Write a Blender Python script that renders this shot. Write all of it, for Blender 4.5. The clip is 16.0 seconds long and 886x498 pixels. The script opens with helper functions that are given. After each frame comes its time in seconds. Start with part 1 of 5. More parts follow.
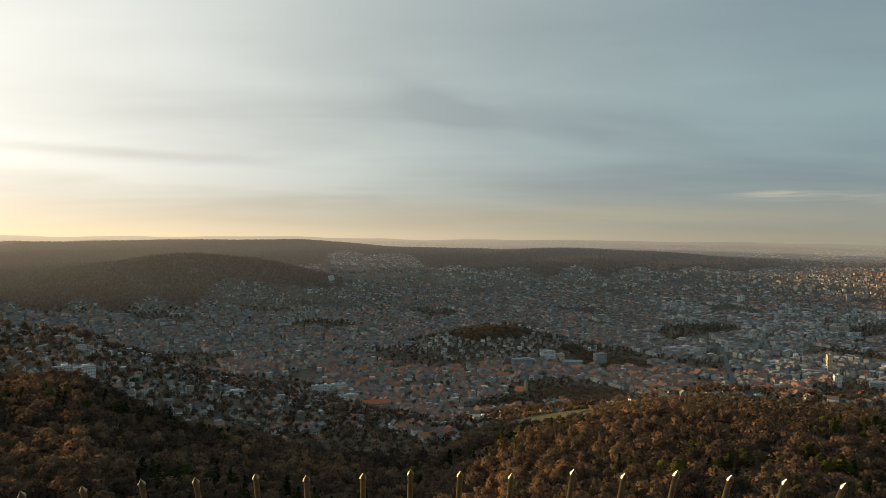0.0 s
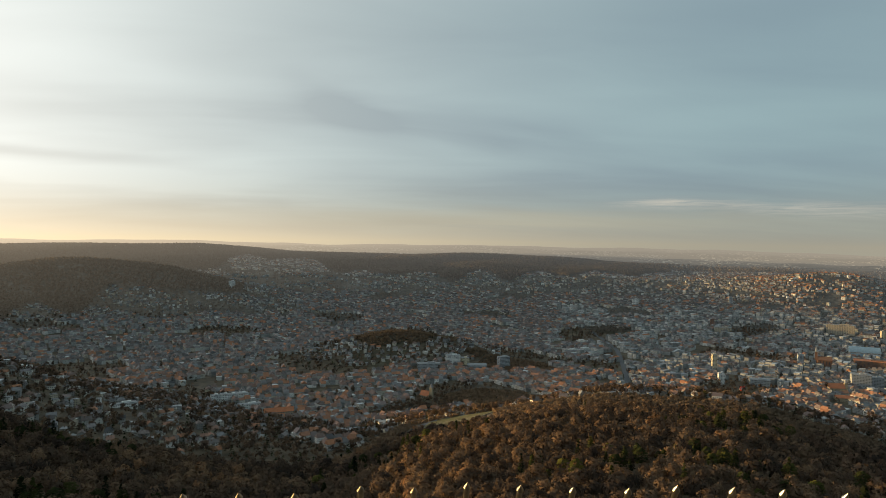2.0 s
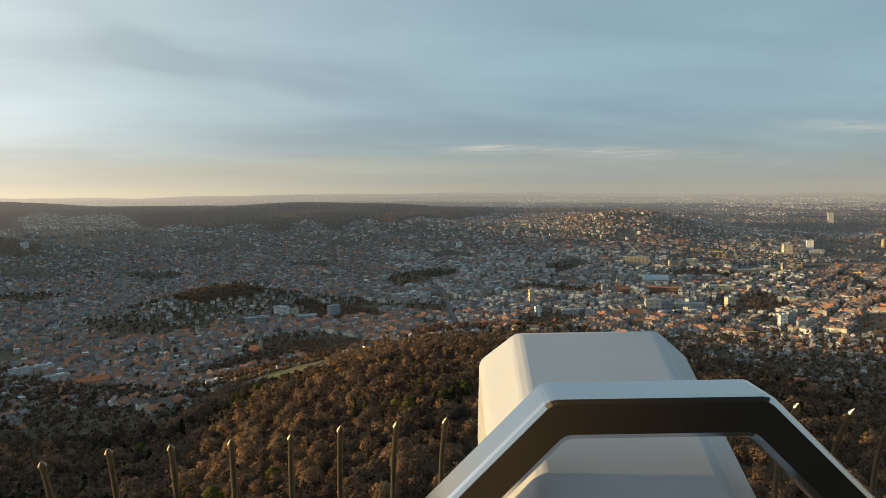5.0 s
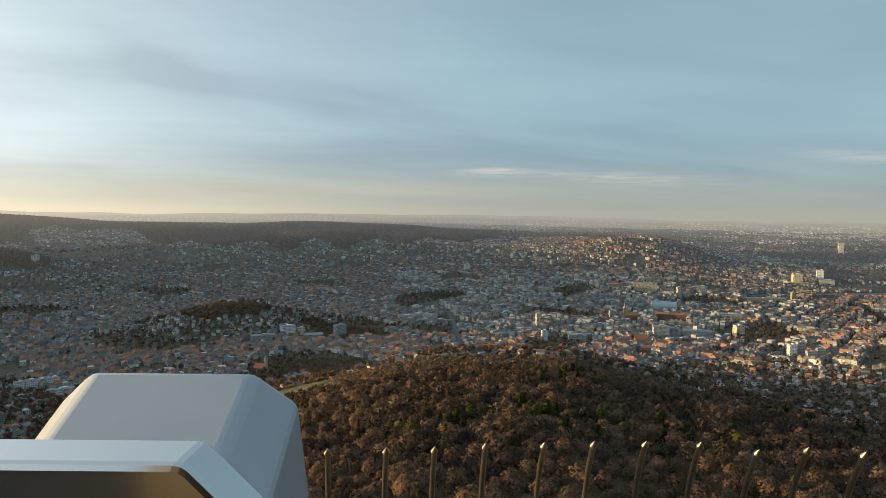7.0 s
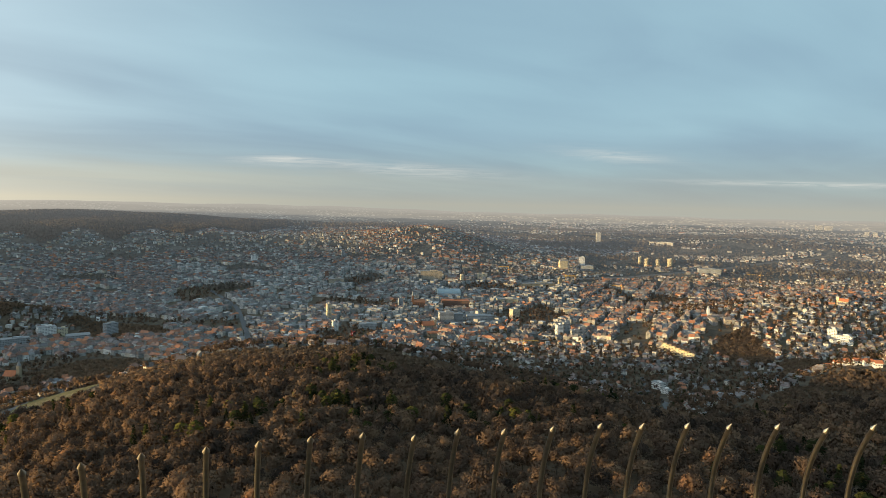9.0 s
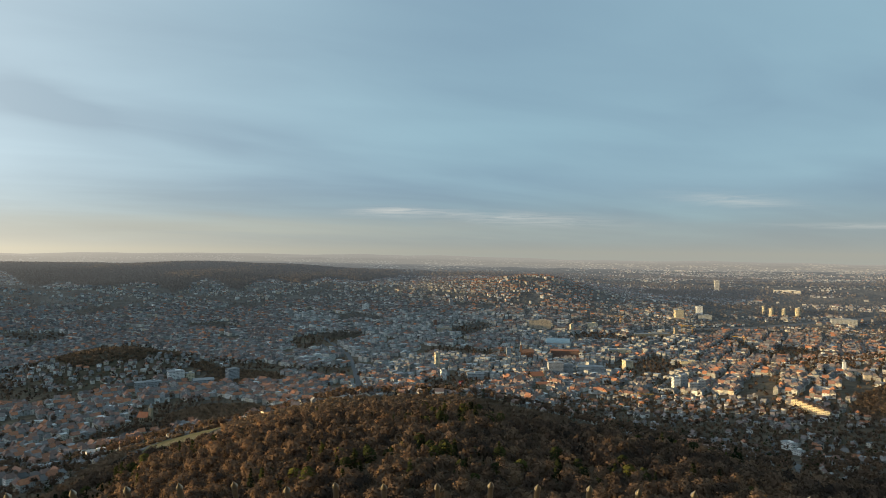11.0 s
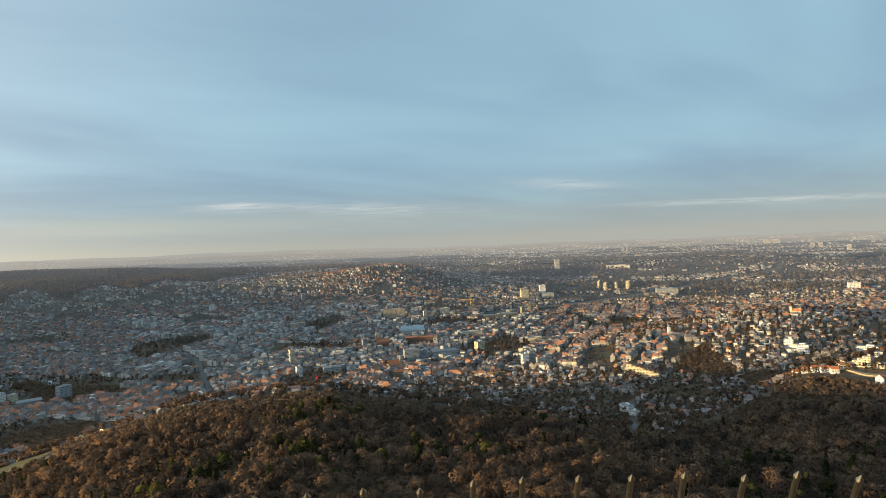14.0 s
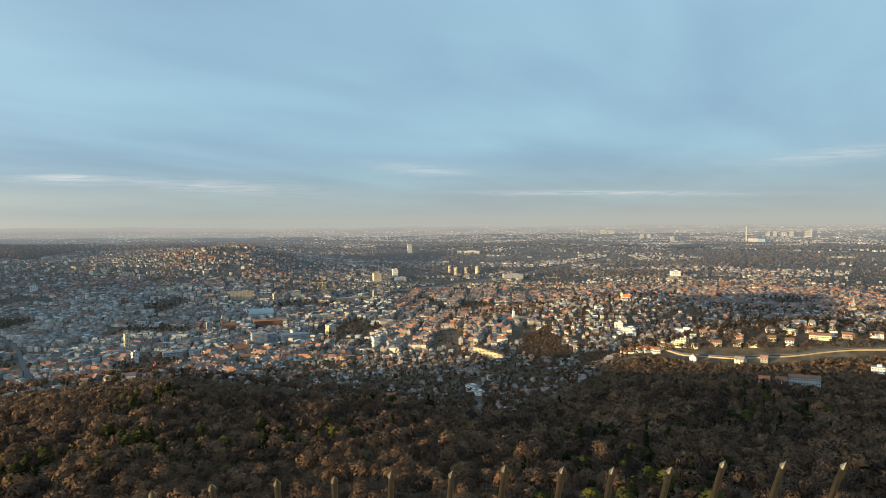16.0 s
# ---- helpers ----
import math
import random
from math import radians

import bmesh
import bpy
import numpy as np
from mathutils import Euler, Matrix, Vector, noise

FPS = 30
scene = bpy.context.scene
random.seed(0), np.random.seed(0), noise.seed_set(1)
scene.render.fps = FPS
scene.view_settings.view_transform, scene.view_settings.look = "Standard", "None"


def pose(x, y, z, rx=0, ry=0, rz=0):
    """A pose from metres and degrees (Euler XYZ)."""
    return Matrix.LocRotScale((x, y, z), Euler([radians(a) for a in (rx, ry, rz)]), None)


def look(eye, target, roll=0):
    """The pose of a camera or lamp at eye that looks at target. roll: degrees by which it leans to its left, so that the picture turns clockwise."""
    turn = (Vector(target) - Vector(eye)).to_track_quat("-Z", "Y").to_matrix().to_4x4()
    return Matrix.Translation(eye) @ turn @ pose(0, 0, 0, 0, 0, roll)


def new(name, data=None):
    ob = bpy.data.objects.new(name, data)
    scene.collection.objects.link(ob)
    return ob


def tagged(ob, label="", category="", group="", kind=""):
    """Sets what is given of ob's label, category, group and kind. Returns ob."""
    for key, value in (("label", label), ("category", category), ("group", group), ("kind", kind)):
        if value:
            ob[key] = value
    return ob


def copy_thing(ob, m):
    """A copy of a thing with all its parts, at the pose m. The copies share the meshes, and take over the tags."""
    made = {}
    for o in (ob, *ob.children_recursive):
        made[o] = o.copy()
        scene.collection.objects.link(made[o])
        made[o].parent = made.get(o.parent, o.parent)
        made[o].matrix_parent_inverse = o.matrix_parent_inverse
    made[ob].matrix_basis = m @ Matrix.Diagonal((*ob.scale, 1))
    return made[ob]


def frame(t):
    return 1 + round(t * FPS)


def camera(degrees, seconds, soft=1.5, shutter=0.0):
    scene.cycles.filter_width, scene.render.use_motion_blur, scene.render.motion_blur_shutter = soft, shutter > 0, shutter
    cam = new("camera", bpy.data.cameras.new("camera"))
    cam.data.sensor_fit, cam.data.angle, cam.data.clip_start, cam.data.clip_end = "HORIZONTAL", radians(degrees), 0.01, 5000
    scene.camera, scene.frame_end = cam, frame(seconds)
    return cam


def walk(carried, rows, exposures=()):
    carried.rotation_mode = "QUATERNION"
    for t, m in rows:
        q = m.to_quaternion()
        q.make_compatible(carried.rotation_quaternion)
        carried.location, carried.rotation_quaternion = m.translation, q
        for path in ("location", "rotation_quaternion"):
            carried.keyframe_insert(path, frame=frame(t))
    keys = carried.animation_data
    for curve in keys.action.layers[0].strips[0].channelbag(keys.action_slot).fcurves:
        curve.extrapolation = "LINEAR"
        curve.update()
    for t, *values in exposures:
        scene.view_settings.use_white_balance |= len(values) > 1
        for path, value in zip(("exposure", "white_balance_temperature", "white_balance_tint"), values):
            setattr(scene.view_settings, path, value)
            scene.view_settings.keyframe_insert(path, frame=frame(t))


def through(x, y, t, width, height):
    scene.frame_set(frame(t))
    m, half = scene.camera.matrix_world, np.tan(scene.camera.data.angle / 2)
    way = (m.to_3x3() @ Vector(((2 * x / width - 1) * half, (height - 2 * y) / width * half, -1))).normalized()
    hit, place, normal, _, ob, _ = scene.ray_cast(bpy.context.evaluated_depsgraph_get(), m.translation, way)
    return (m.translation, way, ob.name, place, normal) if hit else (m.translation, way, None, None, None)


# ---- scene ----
# A view from the open deck of a television tower over a city in a basin. The tower's axis is x = y = 0, the basin lies at z = 0.
cam = camera(65.45, 16.0, soft=0.5)
EYE = 390.0
NEAR, REACH = 2400.0, 2300.0           # beyond NEAR the land is drawn in by up to REACH
# seconds, x, y, height over EYE, yaw, pitch, roll
ROWS = [
    (0, -0.277, 3.161, 0.005, 0.01, -1.30, -0.39),
    (0.5, -0.175, 3.162, 0.004, 1.26, -1.78, -0.99),
    (1, -0.085, 3.164, 0.003, -1.56, -1.78, -0.76),
    (1.5, -0.027, 3.184, 0.006, -4.71, -1.21, 0.08),
    (2, 0.029, 3.228, 0.009, -7.77, -0.83, -0.73),
    (2.5, 0.086, 3.230, 0.014, -9.52, -1.36, -1.92),
    (3, 0.161, 3.200, 0.022, -8.06, -1.21, -2.47),
    (3.5, 0.216, 3.197, 0.017, -8.34, -0.85, -1.36),
    (4, 0.291, 3.186, 0.010, -11.61, -1.18, 0.18),
    (4.5, 0.378, 3.201, -0.005, -20.01, -4.38, 0.43),
    (4.7, 0.414, 3.226, -0.014, -22.15, -5.29, 1.09),
    (6.8, 0.756, 3.199, -0.030, -20.09, -3.30, -1.30),
    (7, 0.772, 3.176, -0.021, -21.41, -3.37, -0.38),
    (7.5, 0.843, 3.192, -0.024, -26.87, -3.36, -1.47),
    (8, 0.902, 3.215, -0.008, -31.80, -2.34, -2.44),
    (8.5, 0.972, 3.161, 0.012, -37.41, -3.93, -1.34),
    (8.7, 0.992, 3.095, 0.013, -38.70, -4.32, -1.26),
    (10.8, 1.527, 2.715, 0.008, -33.10, 1.26, -1.40),
    (11, 1.575, 2.697, 0.008, -29.78, -0.03, -0.46),
    (11.5, 1.693, 2.652, -0.006, -28.55, -2.58, -0.61),
    (12, 1.803, 2.657, -0.009, -30.88, -3.65, -1.00),
    (12.5, 1.891, 2.658, 0.002, -32.62, -1.47, -0.75),
    (13, 1.949, 2.606, 0.009, -33.05, -2.53, -1.17),
    (13.5, 2.012, 2.556, 0.008, -36.34, -1.56, 0.59),
    (14, 2.048, 2.506, 0.003, -42.16, -1.03, 2.44),
    (14.5, 2.089, 2.470, 0.004, -42.68, -1.25, 0.75),
    (15, 2.182, 2.443, -0.003, -47.63, -1.85, 1.48),
    (15.5, 2.321, 2.419, -0.017, -51.05, -2.49, 0.44),
    (16, 2.404, 2.355, -0.015, -54.23, -2.71, 0.64),
]
EXPOSURES = [(0.0, 0.46, 7650, 13), (1.2, 0.48, 7550, 13), (2.5, 0.65, 7350, 12), (3.2, 0.60, 7250, 12), (4.0, 0.52, 7150, 12), (4.7, 0.70, 7000, 12), (6.8, 0.84, 6750, 11), (7.5, 0.92, 6700, 11), (8.5, 1.0, 6650, 10),
             (11.0, 0.76, 6450, 10), (12.0, 0.97, 6500, 10), (12.5, 1.06, 6580, 11), (13.0, 0.97, 6530, 11), (14.0, 0.96, 6400, 11), (15.0, 0.98, 6280, 10), (16.0, 1.04, 6250, 10)]
walk(cam, [(t, pose(x, y, EYE + z, 90 + pitch, roll, yaw)) for t, x, y, z, yaw, pitch, roll in ROWS], EXPOSURES)

# ---- sky and sun ----
SUN_AZ, SUN_EL = -66.0, 4.1          # degrees, clockwise from the y axis, and over the horizon


def bearing(az, d=1.0):
    return Vector((math.sin(radians(az)) * d, math.cos(radians(az)) * d, 0))


sun_dir = (bearing(SUN_AZ) * math.cos(radians(SUN_EL)) + Vector((0, 0, math.sin(radians(SUN_EL))))).normalized()
sun = new("sun", bpy.data.lights.new("sun", "SUN"))
sun.data.energy, sun.data.angle, sun.data.color = 4.6, radians(0.8), (1.0, 0.70, 0.30)
sun.matrix_world = look((0, 0, 900), Vector((0, 0, 900)) - sun_dir)


class Nodes:
    """Short hand for node trees."""

    def __init__(self, tree):
        self.tree = tree
        tree.nodes.clear()

    def add(self, kind, ins=None, **props):
        n = self.tree.nodes.new(kind)
        for k, v in props.items():
            setattr(n, k, v)
        for k, v in (ins or {}).items():
            self.put(n.inputs[k], v)
        return n

    def put(self, socket, v):
        if hasattr(v, "is_output"):
            self.tree.links.new(v, socket)
        elif hasattr(v, "outputs"):
            self.tree.links.new(v.outputs[0], socket)
        else:
            socket.default_value = v

    def math(self, op, a, b=0.0, c=0.0, clamp=False):
        return self.add("ShaderNodeMath", {0: a, 1: b, 2: c}, operation=op, use_clamp=clamp).outputs[0]

    def vmath(self, op, a, b=(0, 0, 0)):
        n = self.add("ShaderNodeVectorMath", {0: a, 1: b}, operation=op)
        return n.outputs["Value"] if op in ("DOT_PRODUCT", "LENGTH") else n.outputs[0]

    def ramp(self, fac, stops, interp="LINEAR"):
        n = self.add("ShaderNodeValToRGB", {0: fac})
        el = n.color_ramp.elements
        n.color_ramp.interpolation = interp
        while len(el) < len(stops):
            el.new(0.5)
        for e, (p, c) in zip(el, stops):
            e.position, e.color = p, (*c, 1) if len(c) == 3 else c
        return n.outputs[0]

    def mix(self, fac, a, b, blend="MIX"):
        n = self.add("ShaderNodeMix", {0: fac, 6: a, 7: b}, data_type="RGBA", blend_type=blend)
        return n.outputs[2]

    def noise(self, vec, scale, detail=3.0, rough=0.5, distort=0.0):
        return self.add("ShaderNodeTexNoise", {"Vector": vec, "Scale": scale, "Detail": detail, "Roughness": rough, "Distortion": distort})


def c4(r, g, b):
    return (r, g, b, 1.0)


world = bpy.data.worlds.new("sky")
scene.world = world
world.use_nodes = True
N = Nodes(world.node_tree)
way = N.vmath("NORMALIZE", N.add("ShaderNodeTexCoord").outputs["Generated"])
xyz = N.add("ShaderNodeSeparateXYZ", {0: way})
up = N.math("MAXIMUM", xyz.outputs[2], 0.0)
clear = N.add("ShaderNodeTexSky", sky_type="NISHITA", sun_disc=False, sun_elevation=radians(SUN_EL), sun_rotation=radians(SUN_AZ),
              altitude=500.0, air_density=1.0, dust_density=1.2, ozone_density=1.5)
clear_air = N.mix(1.0, clear.outputs[0], c4(0.10, 0.10, 0.10), "MULTIPLY")
low_way = N.vmath("NORMALIZE", N.vmath("MULTIPLY", way, (1, 1, 1.7)))
sunward = N.math("MAXIMUM", N.vmath("DOT_PRODUCT", low_way, tuple(sun_dir)), 0.0)
wide_glow = N.math("POWER", N.math("MAXIMUM", N.math("MULTIPLY_ADD", N.vmath("DOT_PRODUCT", low_way, tuple(sun_dir)), 0.8, 0.2), 0.0), 2.1)
tight_glow = N.math("POWER", sunward, 5.5)
az = N.math("ARCTAN2", xyz.outputs[0], xyz.outputs[1])
# a layered stratus sheet: flat coordinates on a plane high above
lift = N.math("ADD", up, 0.11)
plane = N.add("ShaderNodeCombineXYZ", {0: N.math("DIVIDE", xyz.outputs[0], lift), 1: N.math("DIVIDE", xyz.outputs[1], lift), 2: 0.0}).outputs[0]
wide = N.noise(N.add("ShaderNodeMapping", {"Vector": plane, "Location": (3.1, 0.4, 0), "Rotation": (0, 0, radians(24)), "Scale": (0.34, 0.62, 1)}).outputs[0], 1.0, 3.5, 0.48, 0.5)
fine = N.noise(N.add("ShaderNodeMapping", {"Vector": plane, "Rotation": (0, 0, radians(-12)), "Scale": (0.7, 1.6, 1)}).outputs[0], 1.0, 5.0, 0.52, 0.7)
sheet = N.math("ADD", N.math("MULTIPLY", wide.outputs[0], 0.78), N.math("MULTIPLY", fine.outputs[0], 0.22))


def soft_spot(a, e, wa, we, turn=0.0):
    """A soft oblong of cloud at a bearing and a height, in degrees."""
    u = N.math("SUBTRACT", az, radians(a))
    v = N.math("SUBTRACT", xyz.outputs[2], math.sin(radians(e)))
    v = N.math("ADD", v, N.math("MULTIPLY", u, math.tan(radians(turn))))
    v = N.math("ADD", v, N.math("MULTIPLY", N.math("SUBTRACT", fine.outputs[0], 0.5), radians(we) * 1.6))
    q = N.math("ADD", N.math("POWER", N.math("DIVIDE", u, radians(wa)), 2.0), N.math("POWER", N.math("DIVIDE", v, radians(we)), 2.0))
    return N.math("POWER", 2.718, N.math("MULTIPLY", q, -1.0))


mass = N.ramp(sheet, [(0.34, (0, 0, 0)), (0.64, (1, 1, 1))])
dim = N.math("ADD", soft_spot(-0.6, 10.4, 4.4, 1.5, 19), N.math("ADD", N.math("MULTIPLY", soft_spot(-27, 5.9, 10, 0.4, 1), 1.2), N.math("MULTIPLY", soft_spot(56, 10, 14, 2.2, -9), 0.5)))
dim = N.math("SUBTRACT", dim, N.math("MULTIPLY", soft_spot(-28, 4.7, 13, 0.7, 1), 0.6))
mass = N.math("SUBTRACT", mass, N.math("MULTIPLY", dim, 0.65))
lit = N.mix(wide_glow, c4(0.375, 0.59, 0.705), c4(1.46, 1.58, 1.64))
shade = N.mix(wide_glow, c4(0.285, 0.445, 0.575), c4(1.05, 1.12, 1.13))
cloud = N.mix(mass, shade, lit)
cloud = N.mix(N.math("MULTIPLY", tight_glow, 0.85), cloud, c4(2.15, 2.28, 2.34))
low = N.ramp(xyz.outputs[2], [(0.0, (0, 0, 0)), (0.10, (1, 1, 1))], "EASE")
sky = N.mix(N.math("ADD", N.math("MULTIPLY", low, 0.22), 0.68), clear_air, cloud)
# pale vapour along the horizon, greyer away from the sun
vapour = N.mix(wide_glow, c4(0.44, 0.447, 0.39), c4(1.9, 1.62, 1.12))
band = N.math("POWER", 2.718, N.math("MULTIPLY", N.math("MAXIMUM", xyz.outputs[2], -0.02), -30.0))
sky = N.mix(N.math("MULTIPLY", band, 0.9, clamp=True), sky, vapour)
sky = N.mix(N.math("MULTIPLY", soft_spot(14, 1.6, 26, 0.8), 0.25), sky, c4(0.70, 0.63, 0.44))
wisps = N.math("ADD", N.math("MULTIPLY", soft_spot(25.4, 3.0, 3.0, 0.34, -1), 0.5), N.math("MULTIPLY", soft_spot(35, 2.55, 7.5, 0.5, 2.6), 0.36))
wisps = N.math("ADD", wisps, N.math("ADD", N.math("MULTIPLY", soft_spot(52.5, 3.85, 4.0, 0.5, 5.7), 0.3), N.math("MULTIPLY", soft_spot(67.5, 1.7, 9.0, 0.2, 1.2), 0.45)))
wisps = N.math("ADD", wisps, N.math("MULTIPLY", soft_spot(84.5, 4.2, 6.0, 0.5, -4), 0.3))
streaks = N.noise(N.add("ShaderNodeCombineXYZ", {0: N.math("MULTIPLY", az, 14.0), 1: N.math("MULTIPLY", xyz.outputs[2], 210.0), 2: 1.0}).outputs[0], 1.0, 5.0, 0.62, 0.8)
wisps = N.math("MULTIPLY", wisps, N.ramp(streaks.outputs[0], [(0.34, (0.1, 0.1, 0.1)), (0.62, (1.15, 1.15, 1.15))]))
sky = N.mix(wisps, sky, c4(0.80, 0.80, 0.74))
N.add("ShaderNodeOutputWorld", {0: N.add("ShaderNodeBackground", {0: sky, 1: 0.52})})

# ---- materials ----


def material(name, base, rough=0.85, metal=0.0, bump=None, spec=0.3):
    """base: a function of Nodes that gives the colour, or a colour. bump: a function that gives (height, strength, distance)."""
    m = bpy.data.materials.new(name)
    m.use_nodes = True
    n = Nodes(m.node_tree)
    colour = base(n) if callable(base) else c4(*base)
    b = n.add("ShaderNodeBsdfPrincipled", {"Base Color": colour, "Roughness": rough(n) if callable(rough) else rough, "Metallic": metal, "Specular IOR Level": spec})
    if bump:
        h, s, d = bump(n)
        n.put(b.inputs["Normal"], n.add("ShaderNodeBump", {"Height": h, "Strength": s, "Distance": d}))
    n.add("ShaderNodeOutputMaterial", {0: b})
    return m


def place(n):
    return n.add("ShaderNodeNewGeometry").outputs["Position"]


def tone(n):
    return n.add("ShaderNodeAttribute", attribute_name="tone").outputs["Fac"]


def own(n):
    return n.add("ShaderNodeObjectInfo").outputs["Random"]


def ground_colour(n):
    p = place(n)
    big = n.noise(p, 0.004, 5, 0.6).outputs[0]
    small = n.noise(p, 0.05, 6, 0.65).outputs[0]
    a = n.ramp(big, [(0.35, (0.098, 0.078, 0.057)), (0.5, (0.115, 0.088, 0.060)), (0.66, (0.078, 0.070, 0.045))])
    b = n.ramp(small, [(0.35, (0.5, 0.49, 0.47)), (0.65, (1.25, 1.2, 1.15))])
    return n.mix(1.0, a, b, "MULTIPLY")


def field_colour(n):
    p = place(n)
    a = n.ramp(n.noise(p, 0.009, 3, 0.5, 0.4).outputs[0], [(0.36, (0.070, 0.068, 0.062)), (0.46, (0.12, 0.114, 0.10)), (0.54, (0.085, 0.082, 0.074)), (0.64, (0.15, 0.142, 0.125))])
    return n.mix(1.0, a, n.ramp(n.noise(p, 0.07, 4, 0.7).outputs[0], [(0.35, (0.6, 0.6, 0.6)), (0.65, (1.2, 1.2, 1.2))]), "MULTIPLY")


def painted_haze(n, surface, start=3300.0):
    """Distance as a backdrop: emission painted in as haze, more with every kilometre."""
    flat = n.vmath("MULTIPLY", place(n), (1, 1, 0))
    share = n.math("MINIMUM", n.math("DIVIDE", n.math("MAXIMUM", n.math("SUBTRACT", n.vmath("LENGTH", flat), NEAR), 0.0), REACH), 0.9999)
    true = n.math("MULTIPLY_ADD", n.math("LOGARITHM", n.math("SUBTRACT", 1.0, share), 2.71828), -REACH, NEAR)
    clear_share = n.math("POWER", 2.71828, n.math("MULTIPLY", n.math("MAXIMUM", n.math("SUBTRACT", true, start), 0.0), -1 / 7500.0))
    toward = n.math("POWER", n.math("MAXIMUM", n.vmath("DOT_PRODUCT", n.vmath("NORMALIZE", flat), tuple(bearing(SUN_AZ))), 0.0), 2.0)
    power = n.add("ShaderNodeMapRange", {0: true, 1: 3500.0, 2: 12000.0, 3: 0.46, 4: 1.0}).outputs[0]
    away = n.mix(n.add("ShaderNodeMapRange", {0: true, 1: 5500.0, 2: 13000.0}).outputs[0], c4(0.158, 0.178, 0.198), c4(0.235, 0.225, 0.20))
    # a glow stands in for sunlit air, warmer towards the sun
    haze_glow = n.add("ShaderNodeEmission", {0: n.mix(toward, away, c4(0.76, 0.64, 0.48)), 1: power})
    return n.add("ShaderNodeMixShader", {0: clear_share, 1: haze_glow, 2: surface})


def hazed_land():
    """Fields, woods and hamlets of the plain, with haze painted in as glow."""
    m = bpy.data.materials.new("hazed_land")
    m.use_nodes = True
    n = Nodes(m.node_tree)
    p = place(n)
    strips = n.noise(n.vmath("MULTIPLY", p, (1, 1, 12)), 0.0046, 6, 0.68, 0.4).outputs[0]
    land = n.ramp(strips, [(0.38, (0.035, 0.038, 0.036)), (0.46, (0.10, 0.096, 0.084)), (0.51, (0.045, 0.047, 0.044)), (0.57, (0.13, 0.118, 0.10)), (0.64, (0.06, 0.06, 0.055))])
    quarters = n.ramp(n.noise(n.vmath("MULTIPLY", p, (1, 1, 9)), 0.0055, 3, 0.55).outputs[0], [(0.47, (0, 0, 0)), (0.56, (1, 1, 1))])
    specks = n.ramp(n.noise(n.vmath("MULTIPLY", p, (1, 1, 4.5)), 0.055, 2, 0.6).outputs[0], [(0.52, (0, 0, 0)), (0.60, (1, 1, 1))])
    b = n.add("ShaderNodeBsdfDiffuse", {0: n.mix(n.math("MULTIPLY", specks, quarters), land, c4(0.52, 0.47, 0.40))})
    n.add("ShaderNodeOutputMaterial", {0: painted_haze(n, b)})
    return m


def hazed_canopy():
    """Bare woods on the far hills, paled by painted haze."""
    m = bpy.data.materials.new("hazed_canopy")
    m.use_nodes = True
    n = Nodes(m.node_tree)
    colour = n.ramp(tone(n), [(0.0, (0.115, 0.096, 0.078)), (0.5, (0.165, 0.138, 0.112)), (1.0, (0.21, 0.175, 0.14))])
    b = n.add("ShaderNodeMixShader", {0: 0.3, 1: n.add("ShaderNodeBsdfDiffuse", {0: colour}), 2: n.add("ShaderNodeBsdfTranslucent", {0: colour})})
    n.add("ShaderNodeOutputMaterial", {0: painted_haze(n, b, 2600.0)})
    return m


def hazed_matt(name, colour):
    """A matt surface of the distance under painted-in haze."""
    m = bpy.data.materials.new(name)
    m.use_nodes = True
    n = Nodes(m.node_tree)
    n.add("ShaderNodeOutputMaterial", {0: painted_haze(n, n.add("ShaderNodeBsdfDiffuse", {0: colour(n)}), 2600.0)})
    return m


GROUND = material("winter_ground", ground_colour, 0.85, spec=0.25)
LITTER = material("leaf_litter", lambda n: n.ramp(n.noise(place(n), 0.25, 6, 0.7).outputs[0], [(0.3, (0.085, 0.058, 0.036)), (0.7, (0.16, 0.105, 0.062))]), 0.95)
HAZED_FIELDS, HAZED_LAND, HAZED_CANOPY = hazed_matt("hazed_fields", field_colour), hazed_land(), hazed_canopy()
TWIG_STOPS = [(0.0, (0.056, 0.043, 0.036)), (0.35, (0.118, 0.080, 0.058)), (0.7, (0.190, 0.124, 0.083)), (0.93, (0.250, 0.160, 0.099)), (1.0, (0.275, 0.152, 0.086))]
PINE_STOPS = [(0.0, (0.014, 0.018, 0.010)), (0.5, (0.034, 0.040, 0.016)), (1.0, (0.088, 0.088, 0.026))]


def airy(name, base, through=0.38):
    """Twigs and needles: light falls partly through them."""
    m = bpy.data.materials.new(name)
    m.use_nodes = True
    n = Nodes(m.node_tree)
    colour = base(n)
    mixed = n.add("ShaderNodeMixShader", {0: through, 1: n.add("ShaderNodeBsdfDiffuse", {0: colour}), 2: n.add("ShaderNodeBsdfTranslucent", {0: colour})})
    n.add("ShaderNodeOutputMaterial", {0: mixed})
    return m


TWIGS = airy("bare_twigs", lambda n: n.ramp(tone(n), TWIG_STOPS))
# paler twigs: the hill woods' sunlit look put into the colour
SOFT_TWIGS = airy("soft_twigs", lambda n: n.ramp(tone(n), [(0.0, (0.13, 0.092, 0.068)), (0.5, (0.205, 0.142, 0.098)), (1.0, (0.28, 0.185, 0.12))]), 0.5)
NEEDLES = airy("needles", lambda n: n.ramp(tone(n), PINE_STOPS), 0.25)


